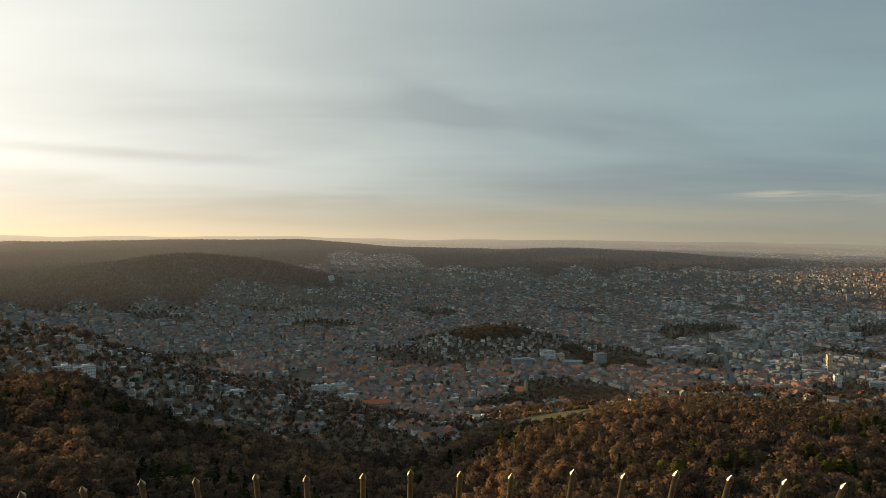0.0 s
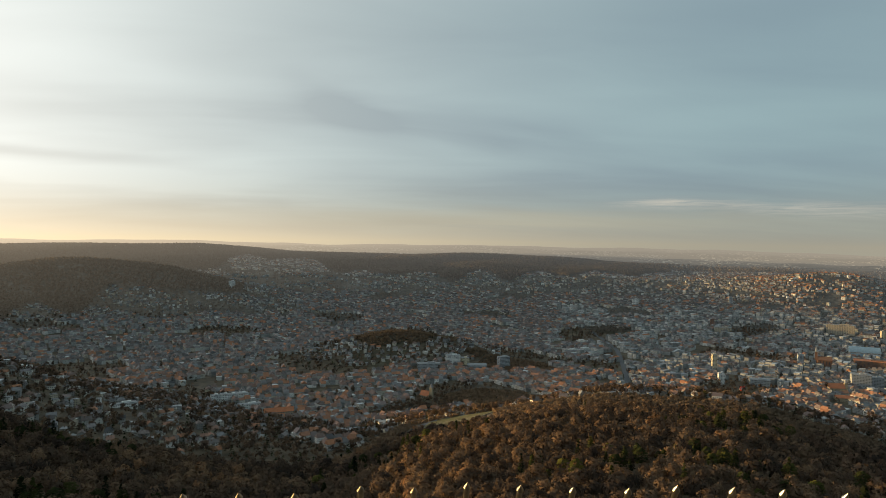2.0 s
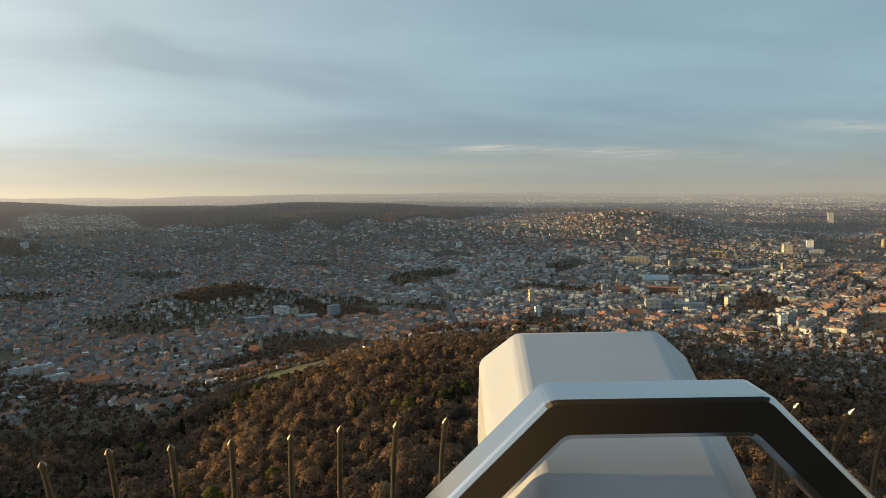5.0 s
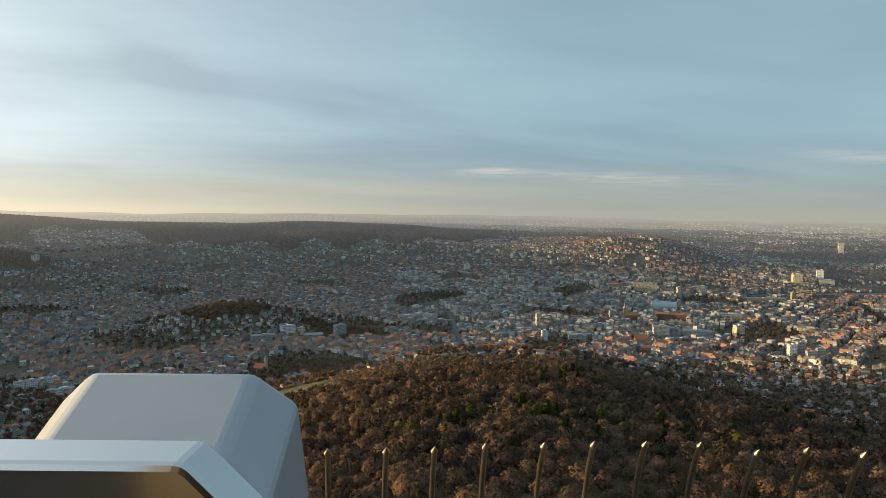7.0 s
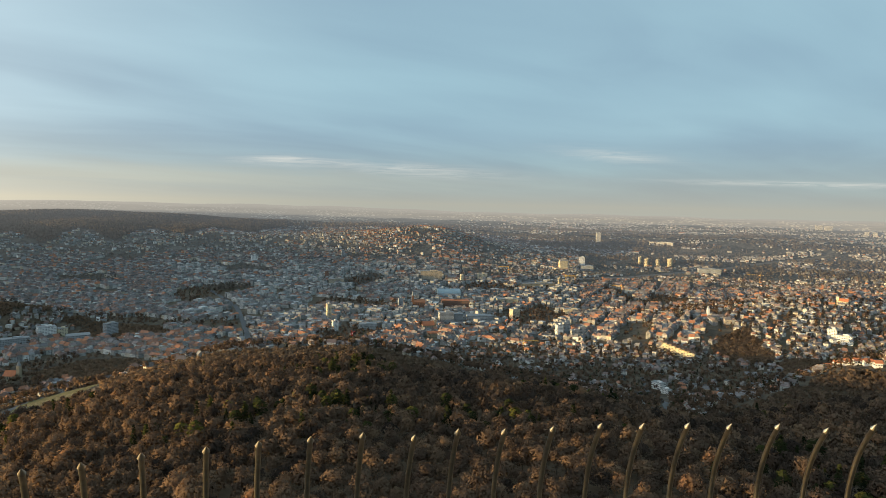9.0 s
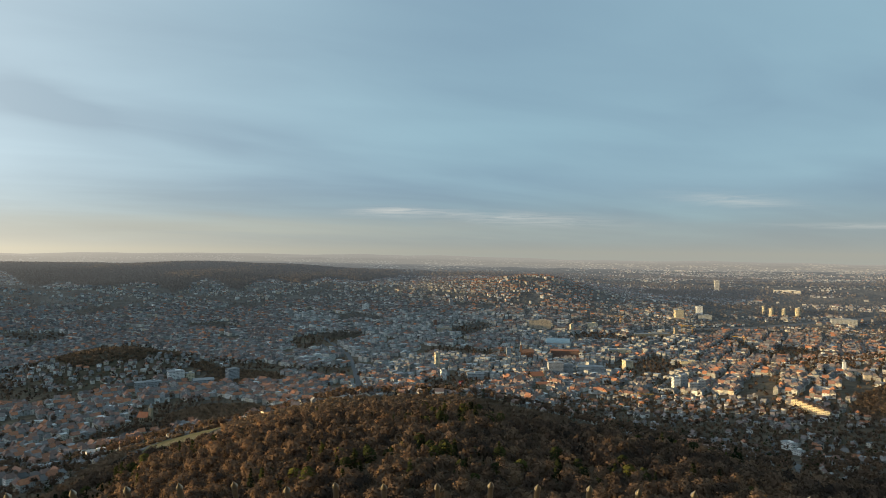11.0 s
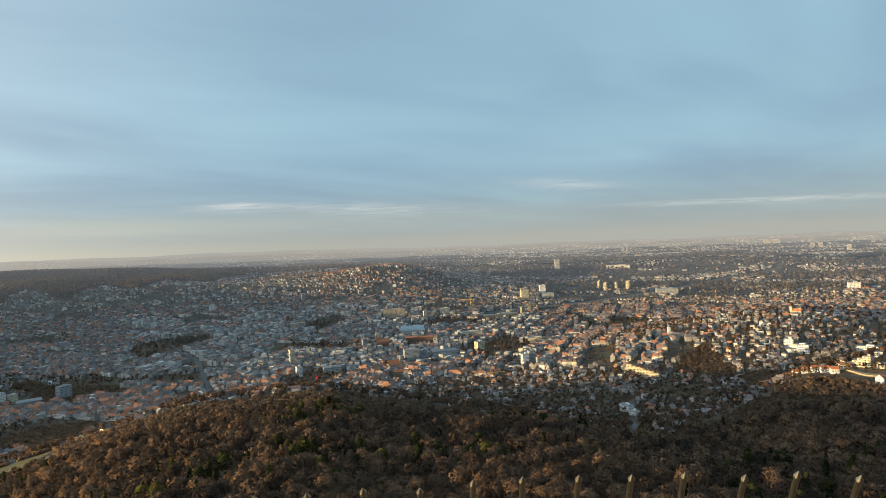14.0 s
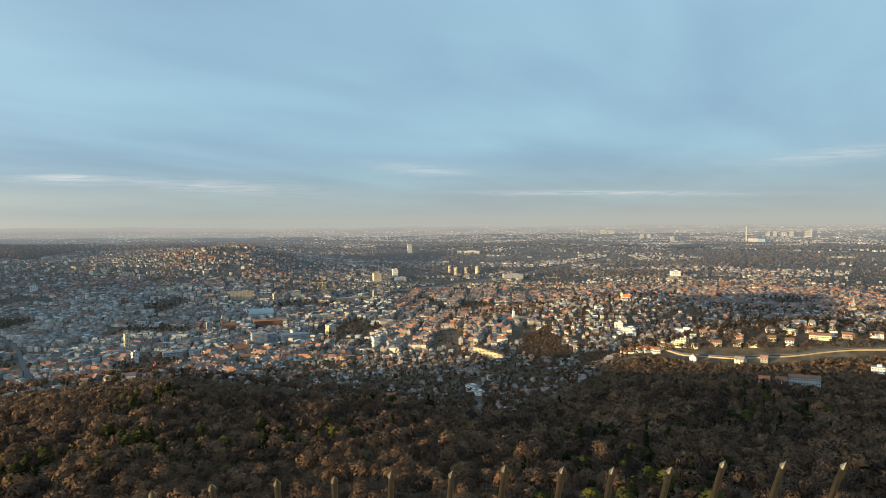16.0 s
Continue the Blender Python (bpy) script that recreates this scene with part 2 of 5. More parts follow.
ROOF_STOPS = [(0.0, (0.070, 0.070, 0.073)), (0.25, (0.13, 0.10, 0.09)), (0.4, (0.17, 0.166, 0.166)), (0.55, (0.185, 0.10, 0.073)), (0.72, (0.20, 0.205, 0.212)), (0.9, (0.30, 0.135, 0.078)), (1.0, (0.40, 0.17, 0.088))]
WALL_STOPS = [(0.0, (0.24, 0.235, 0.225)), (0.3, (0.42, 0.415, 0.40)), (0.6, (0.60, 0.585, 0.55)), (0.8, (0.52, 0.44, 0.33)), (0.92, (0.70, 0.69, 0.67)), (1.0, (0.80, 0.79, 0.77))]


def shingles(n, t):
    return n.mix(1.0, n.ramp(t, ROOF_STOPS), n.ramp(n.noise(place(n), 0.35, 4, 0.7).outputs[0], [(0.3, (0.65, 0.65, 0.65)), (0.7, (1.25, 1.25, 1.25))]), "MULTIPLY")


def render_coat(n, t):
    return n.mix(1.0, n.ramp(t, WALL_STOPS), n.ramp(n.noise(place(n), 0.25, 4, 0.7).outputs[0], [(0.3, (0.85, 0.84, 0.82)), (0.7, (1.08, 1.08, 1.08))]), "MULTIPLY")


def plaster(n, t):
    s = n.add("ShaderNodeSeparateXYZ", {0: n.add("ShaderNodeUVMap").outputs[0]})
    fu = n.math("FRACT", n.math("DIVIDE", s.outputs[0], 2.7))
    fv = n.math("FRACT", n.math("DIVIDE", s.outputs[1], 3.0))
    win = n.math("MULTIPLY", n.math("COMPARE", fu, 0.5, 0.21), n.math("COMPARE", fv, 0.55, 0.24))
    return n.mix(win, render_coat(n, t), c4(0.085, 0.09, 0.10))


def coat(name, colour, rough=0.8):
    """Painted or rendered wall of one colour, stained here and there."""
    return material(name, lambda n: n.mix(1.0, c4(*colour), n.ramp(n.noise(place(n), 0.18, 5, 0.7).outputs[0], [(0.3, (0.78, 0.77, 0.75)), (0.7, (1.1, 1.1, 1.1))]), "MULTIPLY"), rough)


ROOF = material("roof_tiles", lambda n: shingles(n, tone(n)), 0.75, spec=0.4)
WALL = material("plaster", lambda n: plaster(n, tone(n)), 0.8)
# wall, roof and cream copies with distance haze painted in as glow
HAZED_WALL = hazed_matt("hazed_wall", lambda n: n.ramp(tone(n), WALL_STOPS))
HAZED_ROOF = hazed_matt("hazed_roof", lambda n: n.ramp(tone(n), ROOF_STOPS))
HAZED_CREAM = hazed_matt("hazed_cream", lambda n: n.ramp(n.noise(place(n), 0.05, 3).outputs[0], [(0.3, (0.50, 0.47, 0.41)), (0.7, (0.62, 0.59, 0.53))]))
OWN_ROOF = material("villa_roof", lambda n: shingles(n, own(n)), 0.75, spec=0.4)
OWN_WALL = material("villa_wall", lambda n: render_coat(n, n.math("POWER", own(n), 1.6)), 0.8)
FLAT_ROOF = material("flat_roof", lambda n: n.mix(1.0, n.ramp(tone(n), [(0.0, (0.10, 0.10, 0.105)), (0.45, (0.24, 0.245, 0.255)), (0.8, (0.38, 0.385, 0.39)), (1.0, (0.62, 0.62, 0.61))]),
                     n.ramp(n.noise(place(n), 0.2, 4, 0.7).outputs[0], [(0.3, (0.7, 0.7, 0.7)), (0.7, (1.15, 1.15, 1.15))]), "MULTIPLY"), 0.75, spec=0.4)
WHITE_WALL, CREAM_WALL = coat("white_wall", (0.70, 0.70, 0.69)), coat("cream_wall", (0.60, 0.52, 0.37))
GREY_WALL, BROWN_WALL = coat("grey_wall", (0.33, 0.345, 0.36)), coat("brown_wall", (0.20, 0.11, 0.075))
SAND_WALL, BLUE_ROOF = coat("sand_wall", (0.42, 0.36, 0.28)), coat("blue_roof", (0.20, 0.30, 0.38), 0.35)
RED_TILES, GREY_TOP = coat("red_tiles", (0.46, 0.165, 0.08)), coat("grey_top", (0.26, 0.265, 0.27))
CRANE_YELLOW, CRANE_RED = coat("crane_yellow", (0.62, 0.36, 0.06), 0.5), coat("crane_red", (0.55, 0.035, 0.03), 0.5)
GLASS = material("window_glass", (0.07, 0.08, 0.092), 0.12, spec=0.6)
ASPHALT = coat("asphalt", (0.11, 0.11, 0.115), 0.85)
STONE = coat("sandstone", (0.36, 0.30, 0.21))
DRY_GRASS = material("dry_grass", lambda n: n.ramp(n.noise(place(n), 0.12, 6, 0.7).outputs[0], [(0.3, (0.072, 0.062, 0.026)), (0.5, (0.115, 0.098, 0.040)), (0.7, (0.155, 0.125, 0.056))]), 0.95)
BARK = material("bark", lambda n: n.ramp(n.noise(place(n), 3.0, 4, 0.7).outputs[0], [(0.3, (0.07, 0.055, 0.042)), (0.7, (0.15, 0.12, 0.09))]), 0.95)
OWN_TWIGS = airy("own_twigs", lambda n: n.ramp(n.math("ADD", n.math("MULTIPLY", own(n), 0.7), n.math("MULTIPLY", n.noise(place(n), 0.4, 2).outputs[0], 0.35)), TWIG_STOPS))
OWN_NEEDLES = airy("own_needles", lambda n: n.ramp(own(n), PINE_STOPS), 0.25)
STEEL = material("brushed_steel", lambda n: n.ramp(n.noise(place(n), 60, 3).outputs[0], [(0.3, (0.38, 0.33, 0.26)), (0.7, (0.50, 0.45, 0.36))]), 0.32, 1.0)
POLISHED = material("polished_steel", (0.62, 0.61, 0.61), 0.12, 1.0)
ENAMEL = material("white_enamel", lambda n: n.ramp(n.noise(place(n), 9, 4, 0.6).outputs[0], [(0.3, (0.365, 0.385, 0.42)), (0.7, (0.415, 0.435, 0.47))]), 0.36, 0.0, spec=0.4)
# floor out of view, darkened for what the steel hoop mirrors
CONCRETE = material("concrete", lambda n: n.ramp(n.noise(place(n), 3, 6, 0.6).outputs[0], [(0.3, (0.026, 0.022, 0.017)), (0.7, (0.050, 0.044, 0.035))]), 0.9)

# unseen shaft, coloured dark so that the steel hoop mirrors dark
SHAFT_DARK = material("shaft_dark", lambda n: n.ramp(n.noise(place(n), 4, 5, 0.6).outputs[0], [(0.3, (0.024, 0.018, 0.012)), (0.7, (0.048, 0.037, 0.024))]), 0.6)

# ---- mesh helpers ----


def thing(name, label, category, group="", kind="", at=(0, 0, 0)):
    ob = new(name)
    ob.location = at
    return tagged(ob, label, category, group, kind)


def part(name, bm, mat, parent=None, label=""):
    me = bpy.data.meshes.new(name)
    bm.to_mesh(me)
    bm.free()
    me.materials.append(mat)
    ob = new(name, me)
    if parent:
        ob.parent = parent
    return tagged(ob, label)


def merged(name, verts, polys, mats, index, tones=None, uvs=None, smooth=False, normals=None):
    """One mesh from arrays. verts (n, 3); polys: list of (m, k) index arrays; index: a material number for each array; tones a value a vertex, uvs (n, 2)."""
    me = bpy.data.meshes.new(name)
    verts = np.asarray(verts, dtype=np.float32)
    loops = np.concatenate([p.ravel() for p in polys]).astype(np.int32)
    totals = np.concatenate([np.full(len(p), p.shape[1], np.int32) for p in polys])
    starts = np.concatenate([[0], np.cumsum(totals)[:-1]]).astype(np.int32)
    me.vertices.add(len(verts))
    me.vertices.foreach_set("co", verts.ravel())
    me.loops.add(len(loops))
    me.loops.foreach_set("vertex_index", loops)
    me.polygons.add(len(totals))
    me.polygons.foreach_set("loop_start", starts)
    me.polygons.foreach_set("loop_total", totals)
    me.polygons.foreach_set("material_index", np.concatenate([np.full(len(p), i, np.int32) for p, i in zip(polys, index)]))
    me.polygons.foreach_set("use_smooth", np.full(len(totals), smooth or normals is not None))
    if tones is not None:
        me.attributes.new("tone", "FLOAT", "POINT").data.foreach_set("value", np.asarray(tones, np.float32))
    if uvs is not None:
        me.uv_layers.new(name="UVMap").data.foreach_set("uv", np.asarray(uvs, np.float32)[loops].ravel())
    if normals is not None:
        me.attributes.new("custom_normal", "FLOAT_VECTOR", "POINT").data.foreach_set("vector", np.asarray(normals, np.float32).ravel())
    me.update(calc_edges=True)
    for m in mats:
        me.materials.append(m)
    return new(name, me)


# ---- the lie of the land ----
rng = np.random.default_rng(7)


def drawn_in(p):
    """Draws what lies beyond NEAR in along its line of sight, so that the horizon stays within the lens's reach."""
    p = np.asarray(p, dtype=float)
    d = np.hypot(p[..., 0], p[..., 1])
    far = np.maximum(d - NEAR, 0)
    k = np.where(d > NEAR, (NEAR + REACH * (1 - np.exp(-far / REACH))) / np.maximum(d, 1), 1.0)[..., None]
    q = p * k
    q[..., 2] = EYE + (p[..., 2] - EYE) * k[..., 0]
    return q


def hermite(a, b, x):
    t = np.clip((x - a) / (b - a), 0, 1)
    return t * t * (3 - 2 * t)


# where the woods on the tower's hill end: bearing, distance, height of the ground there
EDGE_AZ = [-180, -60, -32, -28, -24, -20, -15, -10, -5, 0, 5.5, 10, 15, 21, 27, 32, 36, 43, 50, 56, 62, 69, 75, 87, 110, 180]
EDGE_D = [900, 1000, 1010, 1000, 980, 950, 940, 930, 920, 920, 980, 1000, 1000, 1000, 980, 960, 960, 950, 920, 900, 920, 960, 1000, 1000, 1000, 900]
EDGE_Z = [200, 215, 203, 200, 160, 128, 111, 88, 81, 83, 106, 118, 135, 150, 157, 162, 147, 134, 118, 106, 112, 138, 137, 132, 165, 200]
# the land behind the near hill: heights at a row of distances, bearing by bearing
LAND_D = [2300, 3200, 4300, 5200, 6200, 8500, 14000, 24000, 42000]
LAND_AZ = [-180, -70, -42, -33, -24, -17, -10, -4, 4, 12, 18, 23, 30, 37, 44, 52, 62, 75, 90, 180]
# columns at -70 and -42 lie out of view, kept low to admit sunlight
LAND_Z = [
    [60, 60, 70, 60, 36, 30, 28, 28, 28, 28, 28, 28, 28, 28, 28, 28, 28, 28, 28, 60],
    [60, 60, 80, 108, 92, 80, 60, 52, 55, 56, 54, 52, 54, 55, 40, 34, 40, 60, 60, 60],
    [80, 70, 110, 165, 172, 165, 150, 160, 168, 168, 168, 162, 160, 135, 88, 34, 25, 30, 40, 80],
    [80, 70, 130, 225, 232, 232, 230, 222, 205, 205, 190, 172, 165, 140, 95, 55, 45, 40, 60, 80],
    [90, 70, 110, 285, 290, 306, 303, 246, 233, 238, 208, 172, 165, 140, 110, 105, 115, 90, 90, 90],
    [90, 80, 150, 230, 230, 230, 225, 180, 150, 150, 140, 130, 130, 120, 110, 85, 110, 90, 100, 90],
    [90, 90, 140, 180, 180, 170, 170, 150, 140, 140, 130, 130, 120, 115, 110, 100, 100, 95, 100, 90],
    [150, 150, 200, 240, 215, 225, 230, 150, 150, 185, 140, 150, 110, 60, 30, 15, 15, 15, 20, 150],
    [0, 0, 0, 0, -60, -60, -60, -120, -120, -90, -120, -150, -250, -350, -400, -420, -420, -420, -420, 0]]
# hills: bearing, distance, height, spread along and across the bearing
SPUR = [(-21, 3950, 100, 330, 400), (-14.5, 3700, 84, 300, 330), (-10, 3420, 62, 240, 250), (-6.5, 3150, 30, 200, 200)]
HILLS = SPUR + [(2, 2120, 48, 190, 190), (7, 2160, 44, 130, 210), (-38.5, 1780, 85, 260, 190), (-26, 10500, 75, 900, 700), (-4, 15000, 60, 1500, 900), (19, 14500, 60, 900, 420), (10, 17000, 60, 1500, 1500),
                (36.5, 4200, 72, 420, 330), (39.5, 4500, 40, 420, 260), (69, 2200, 100, 430, 380), (82, 1400, 95, 330, 420), (58, 1900, 30, 300, 300), (93, 2300, 60, 500, 500), (74, 690, -38, 170, 200), (-8, 640, -20, 150, 150)]


def swell(x, y, hills):
    z = 0 * x
    for a, r, h, sr, st in hills:
        b = bearing(a)
        z = z + h * np.exp(-((x * b.x + y * b.y - r) / sr) ** 2 - ((x * b.y - y * b.x) / st) ** 2)
    return z


def ground(x, y):
    x, y = np.asarray(x, float), np.asarray(y, float)
    d = np.hypot(x, y)
    az = np.degrees(np.arctan2(x, y))
    de, ze = np.interp(az, EDGE_AZ, EDGE_D), np.interp(az, EDGE_AZ, EDGE_Z)
    t = np.clip((d - 140) / (de - 140), 0, 1)
    convex = hermite(34, 52, az)
    near = 236 + (ze - 236) * ((0.35 * t + 0.65 * t * t) * (1 - convex) + (0.12 * t + 0.88 * t ** 3.2) * convex)
    # hidden ground at 22 to 38 degrees is raised to shade the valley
    plateau = np.interp(az, [-40, -30, -22, -15, -8, 0, 14, 22, 34, 42, 60, 70, 90], [420, 400, 330, 170, 50, 20, 20, 75, 75, 20, 20, 120, 230])
    drop = hermite(0, 1, (d - de - plateau) / np.interp(az, [-30, -20, -12, 0, 15, 22, 38, 48, 56], [800, 800, 700, 450, 430, 540, 560, 480, 420]))
    basin = 26 + 10 * np.sin(x / 900.0) * np.sin(y / 700.0)
    z = np.where(d < de, near, ze + (basin - ze) * drop)
    bend = az + 1.6 * np.sin(d / 700.0 + az / 9.0)
    for k in range(len(LAND_D) - 1):
        lower = basin if k == 0 else np.interp(bend, LAND_AZ, LAND_Z[k])
        upper = np.interp(bend, LAND_AZ, LAND_Z[k + 1])
        q = np.clip((d - LAND_D[k]) / (LAND_D[k + 1] - LAND_D[k]), 0, 1)
        z = np.where(d >= LAND_D[k], z * 0 + lower + (upper - lower) * (0.5 * q + 0.5 * q * q * (3 - 2 * q)) if k else z + (upper - lower) * q * q * (3 - 2 * q), z)
    z = z + swell(x, y, HILLS)
    z = z + hermite(3000, 5000, d) * (7 * np.sin(x / 330.0 + 1.0) * np.cos(y / 290.0) + 5 * np.sin(x / 170.0 - y / 210.0)) * hermite(60, 140, z)
    roll = hermite(6600, 9500, d)
    return z + roll * (18 * np.sin(x / 1900.0 + 1.0) * np.cos(y / 1500.0) + 14 * np.sin(x / 830.0 + y / 1100.0) + 24 * np.sin(az / 3.1 + 1) * np.sin(az / 1.7) * hermite(14000, 26000, d))


def polar_ground():
    azs = np.unique(np.concatenate([np.linspace(-180, -50, 66), np.linspace(-50, 105, 360), np.linspace(105, 180, 40)]))
    rs = np.concatenate([np.linspace(12, 1400, 80), np.geomspace(1412, 42000, 120)])
    A, Rr = np.meshgrid(np.radians(azs), rs)
    X, Y = np.sin(A) * Rr, np.cos(A) * Rr
    P = drawn_in(np.stack([X, Y, ground(X, Y)], -1))
    nr, na = A.shape
    i = np.arange(nr * na).reshape(nr, na)
    q = np.stack([i[:-1, :-1], i[1:, :-1], i[1:, 1:], i[:-1, 1:]], -1)[..., ::-1]
    k1, k2 = np.searchsorted(rs, 2750), np.searchsorted(rs, 6000)
    k0 = np.searchsorted(rs, 930)
    bands = [q[:k0].reshape(-1, 4), q[k0:k1].reshape(-1, 4), q[k1:k2].reshape(-1, 4), q[k2:].reshape(-1, 4)]
    return tagged(merged("ground", P.reshape(-1, 3), bands, [LITTER, GROUND, HAZED_FIELDS, HAZED_LAND], [0, 1, 2, 3], smooth=True), "hilly winter ground with streets and meadows", "ground", kind="structure")


polar_ground()


RAIL = [(45.5, 3080), (47.7, 3195), (51, 3330), (54.3, 3505), (57.5, 3830), (60.5, 4257), (64.4, 4900), (68, 5500)]


def by_rail(a, d):
    """On the belt of tracks."""
    return (np.abs(d - np.interp(a, [p[0] for p in RAIL], [p[1] for p in RAIL])) < np.interp(a, [45, 55, 68], [50, 90, 130])) & (a > 45) & (a < 68)


def ribbon(name, label, stations, wide, mat, over=0.25, category="road", deep=1.5):
    """A road along stations of (bearing, distance), laid on the ground."""
    st = np.array(stations, float)
    t = np.linspace(0, len(st) - 1, 12 * (len(st) - 1) + 1)
    a = np.radians(np.interp(t, range(len(st)), st[:, 0]))
    d = np.interp(t, range(len(st)), st[:, 1])
    c = np.stack([np.sin(a) * d, np.cos(a) * d], 1)
    for _ in range(6):
        c[1:-1] = (c[:-2] + 2 * c[1:-1] + c[2:]) / 4
    g = np.gradient(c, axis=0)
    n = np.stack([-g[:, 1], g[:, 0]], 1) / np.linalg.norm(g, axis=1)[:, None]
    z = np.maximum.reduce([ground(*(c + n * k * wide / 2).T) for k in (-1, 0, 1)]) + over
    rows = [np.column_stack([c + n * k * wide / 2, z + h]) for k, h in ((-1, -deep), (-1, 0), (1, 0), (1, -deep))]
    P = drawn_in(np.stack(rows, 1).reshape(-1, 3))
    i = np.arange(len(c) * 4).reshape(-1, 4)
    q = np.concatenate([np.stack([i[:-1, k], i[:-1, k + 1], i[1:, k + 1], i[1:, k]], 1) for k in range(3)])
    return tagged(merged(name, P, [q], [mat], [0]), label, category, kind="structure")


ribbon("road_hairpin", "pale grey asphalt hairpin road below the vineyard", [(5.9, 900), (5.35, 960), (5.2, 1005), (5.9, 1042), (8.0, 1082), (10.5, 1100)], 7, ASPHALT)
ribbon("road_valley", "grey asphalt street between villas", [(57.2, 1010), (57.0, 1090), (57.2, 1150), (56.6, 1230), (55.6, 1330), (55.2, 1420)], 7, ASPHALT)
ribbon("road_crescent", "sunlit curving hillside road", [(70.2, 1420), (70.0, 1300), (70.8, 1190), (73.1, 1118), (77.2, 1104), (81.1, 1124), (84.7, 1166), (90, 1215)], 8, ASPHALT, 1.2)
ribbon("trim_crescent", "pale stone retaining wall along the crescent road", [(70.6, 1180), (73.1, 1111), (77.2, 1097), (81.1, 1117), (84.7, 1159), (90, 1208)], 0.8, STONE, 1.9, "wall", 4.5)
ribbon("road_railway", "broad grey belt of railway tracks", RAIL, 62, ASPHALT, 1.0)
ribbon("road_city", "wide grey city street between blocks", [(23, 1750), (22.6, 2050), (22.0, 2400), (20, 2750)], 15, ASPHALT, 0.4)

# ---- woods ----


def fan(c, nrm, out, side, s):
    """Triangles round the points c, turned so that they face along nrm; gives corners and their normals."""
    tri = np.stack([c - out * s * 0.55, c + out * s * 0.5 + side * s * 0.5, c + out * s * 0.5 - side * s * 0.5], 1)
    face = np.cross(tri[:, 1] - tri[:, 0], tri[:, 2] - tri[:, 0])
    flip = (face * nrm).sum(1) < 0
    tri[flip] = tri[flip][:, ::-1]
    return tri.reshape(-1, 3), np.repeat(nrm, 3, axis=0)


def unit(v):
    return v / np.linalg.norm(v, axis=1)[:, None]


def twig_crown(seed, count, wide=5.6, tall=6.0, base=7.5, size=1.9):
    """A bare round crown: several boughs, each a dome of small twig fans, with gaps between."""
    g = np.random.default_rng(seed)
    boughs = 7
    ba = np.arange(boughs) * 2.399 + seed
    br = np.sqrt((np.arange(boughs) + 0.4) / boughs)
    B = np.stack([np.cos(ba) * br * 0.56, np.sin(ba) * br * 0.56, 0.80 - 0.66 * br ** 2 + 0.10 * g.normal(size=boughs)], 1)
    k = g.integers(0, boughs, count)
    v = unit(g.normal(size=(count, 3)) + (0, 0, 0.45))
    c = B[k] + v * (0.40 + 0.12 * g.random((count, 1))) * (0.75 + 0.5 * g.random(boughs))[k][:, None]
    nrm = unit(0.40 * v + 0.85 * unit(c - (0, 0, 0.1)) + 0.10 * g.normal(size=(count, 3)))
    c = c * (wide, wide, tall) + (0, 0, base)
    out = unit(np.cross(v, g.normal(size=(count, 3))) + 0.45 * v + 0.2 * g.normal(size=(count, 3)))
    side = unit(np.cross(out, v) + 0.25 * g.normal(size=(count, 3)))
    return fan(c, nrm, out, side, size * (0.55 + 0.8 * g.random((count, 1))))


def needle_crown(seed, count, wide=2.8, tall=15.0, base=4.0, size=1.9, cone=True):
    g = np.random.default_rng(seed)
    h = g.random(count) ** (1.3 if cone else 0.8)
    a = g.random(count) * 2 * np.pi
    r = wide * ((1 - h) * (0.75 + 0.35 * g.random(count)) if cone else np.sqrt(np.clip(1 - (2 * h - 0.8) ** 2 / 1.5, 0.05, 1)) * (0.7 + 0.4 * g.random(count)))
    c = np.stack([np.cos(a) * r, np.sin(a) * r, base + h * tall], 1)
    out = unit(np.stack([np.cos(a), np.sin(a), -0.25 + 0.3 * g.normal(size=count)], 1))
    side = unit(np.stack([-np.sin(a), np.cos(a), 0.2 * g.normal(size=count)], 1))
    up_lean = 0.35 if cone else np.clip(h * 1.6 - 0.3, 0, 1)
    nrm = unit(np.stack([np.cos(a), np.sin(a), up_lean + 0.3 * g.normal(size=count)], 1))
    return fan(c, nrm, out, side, size * (0.6 + 0.7 * g.random((count, 1))))


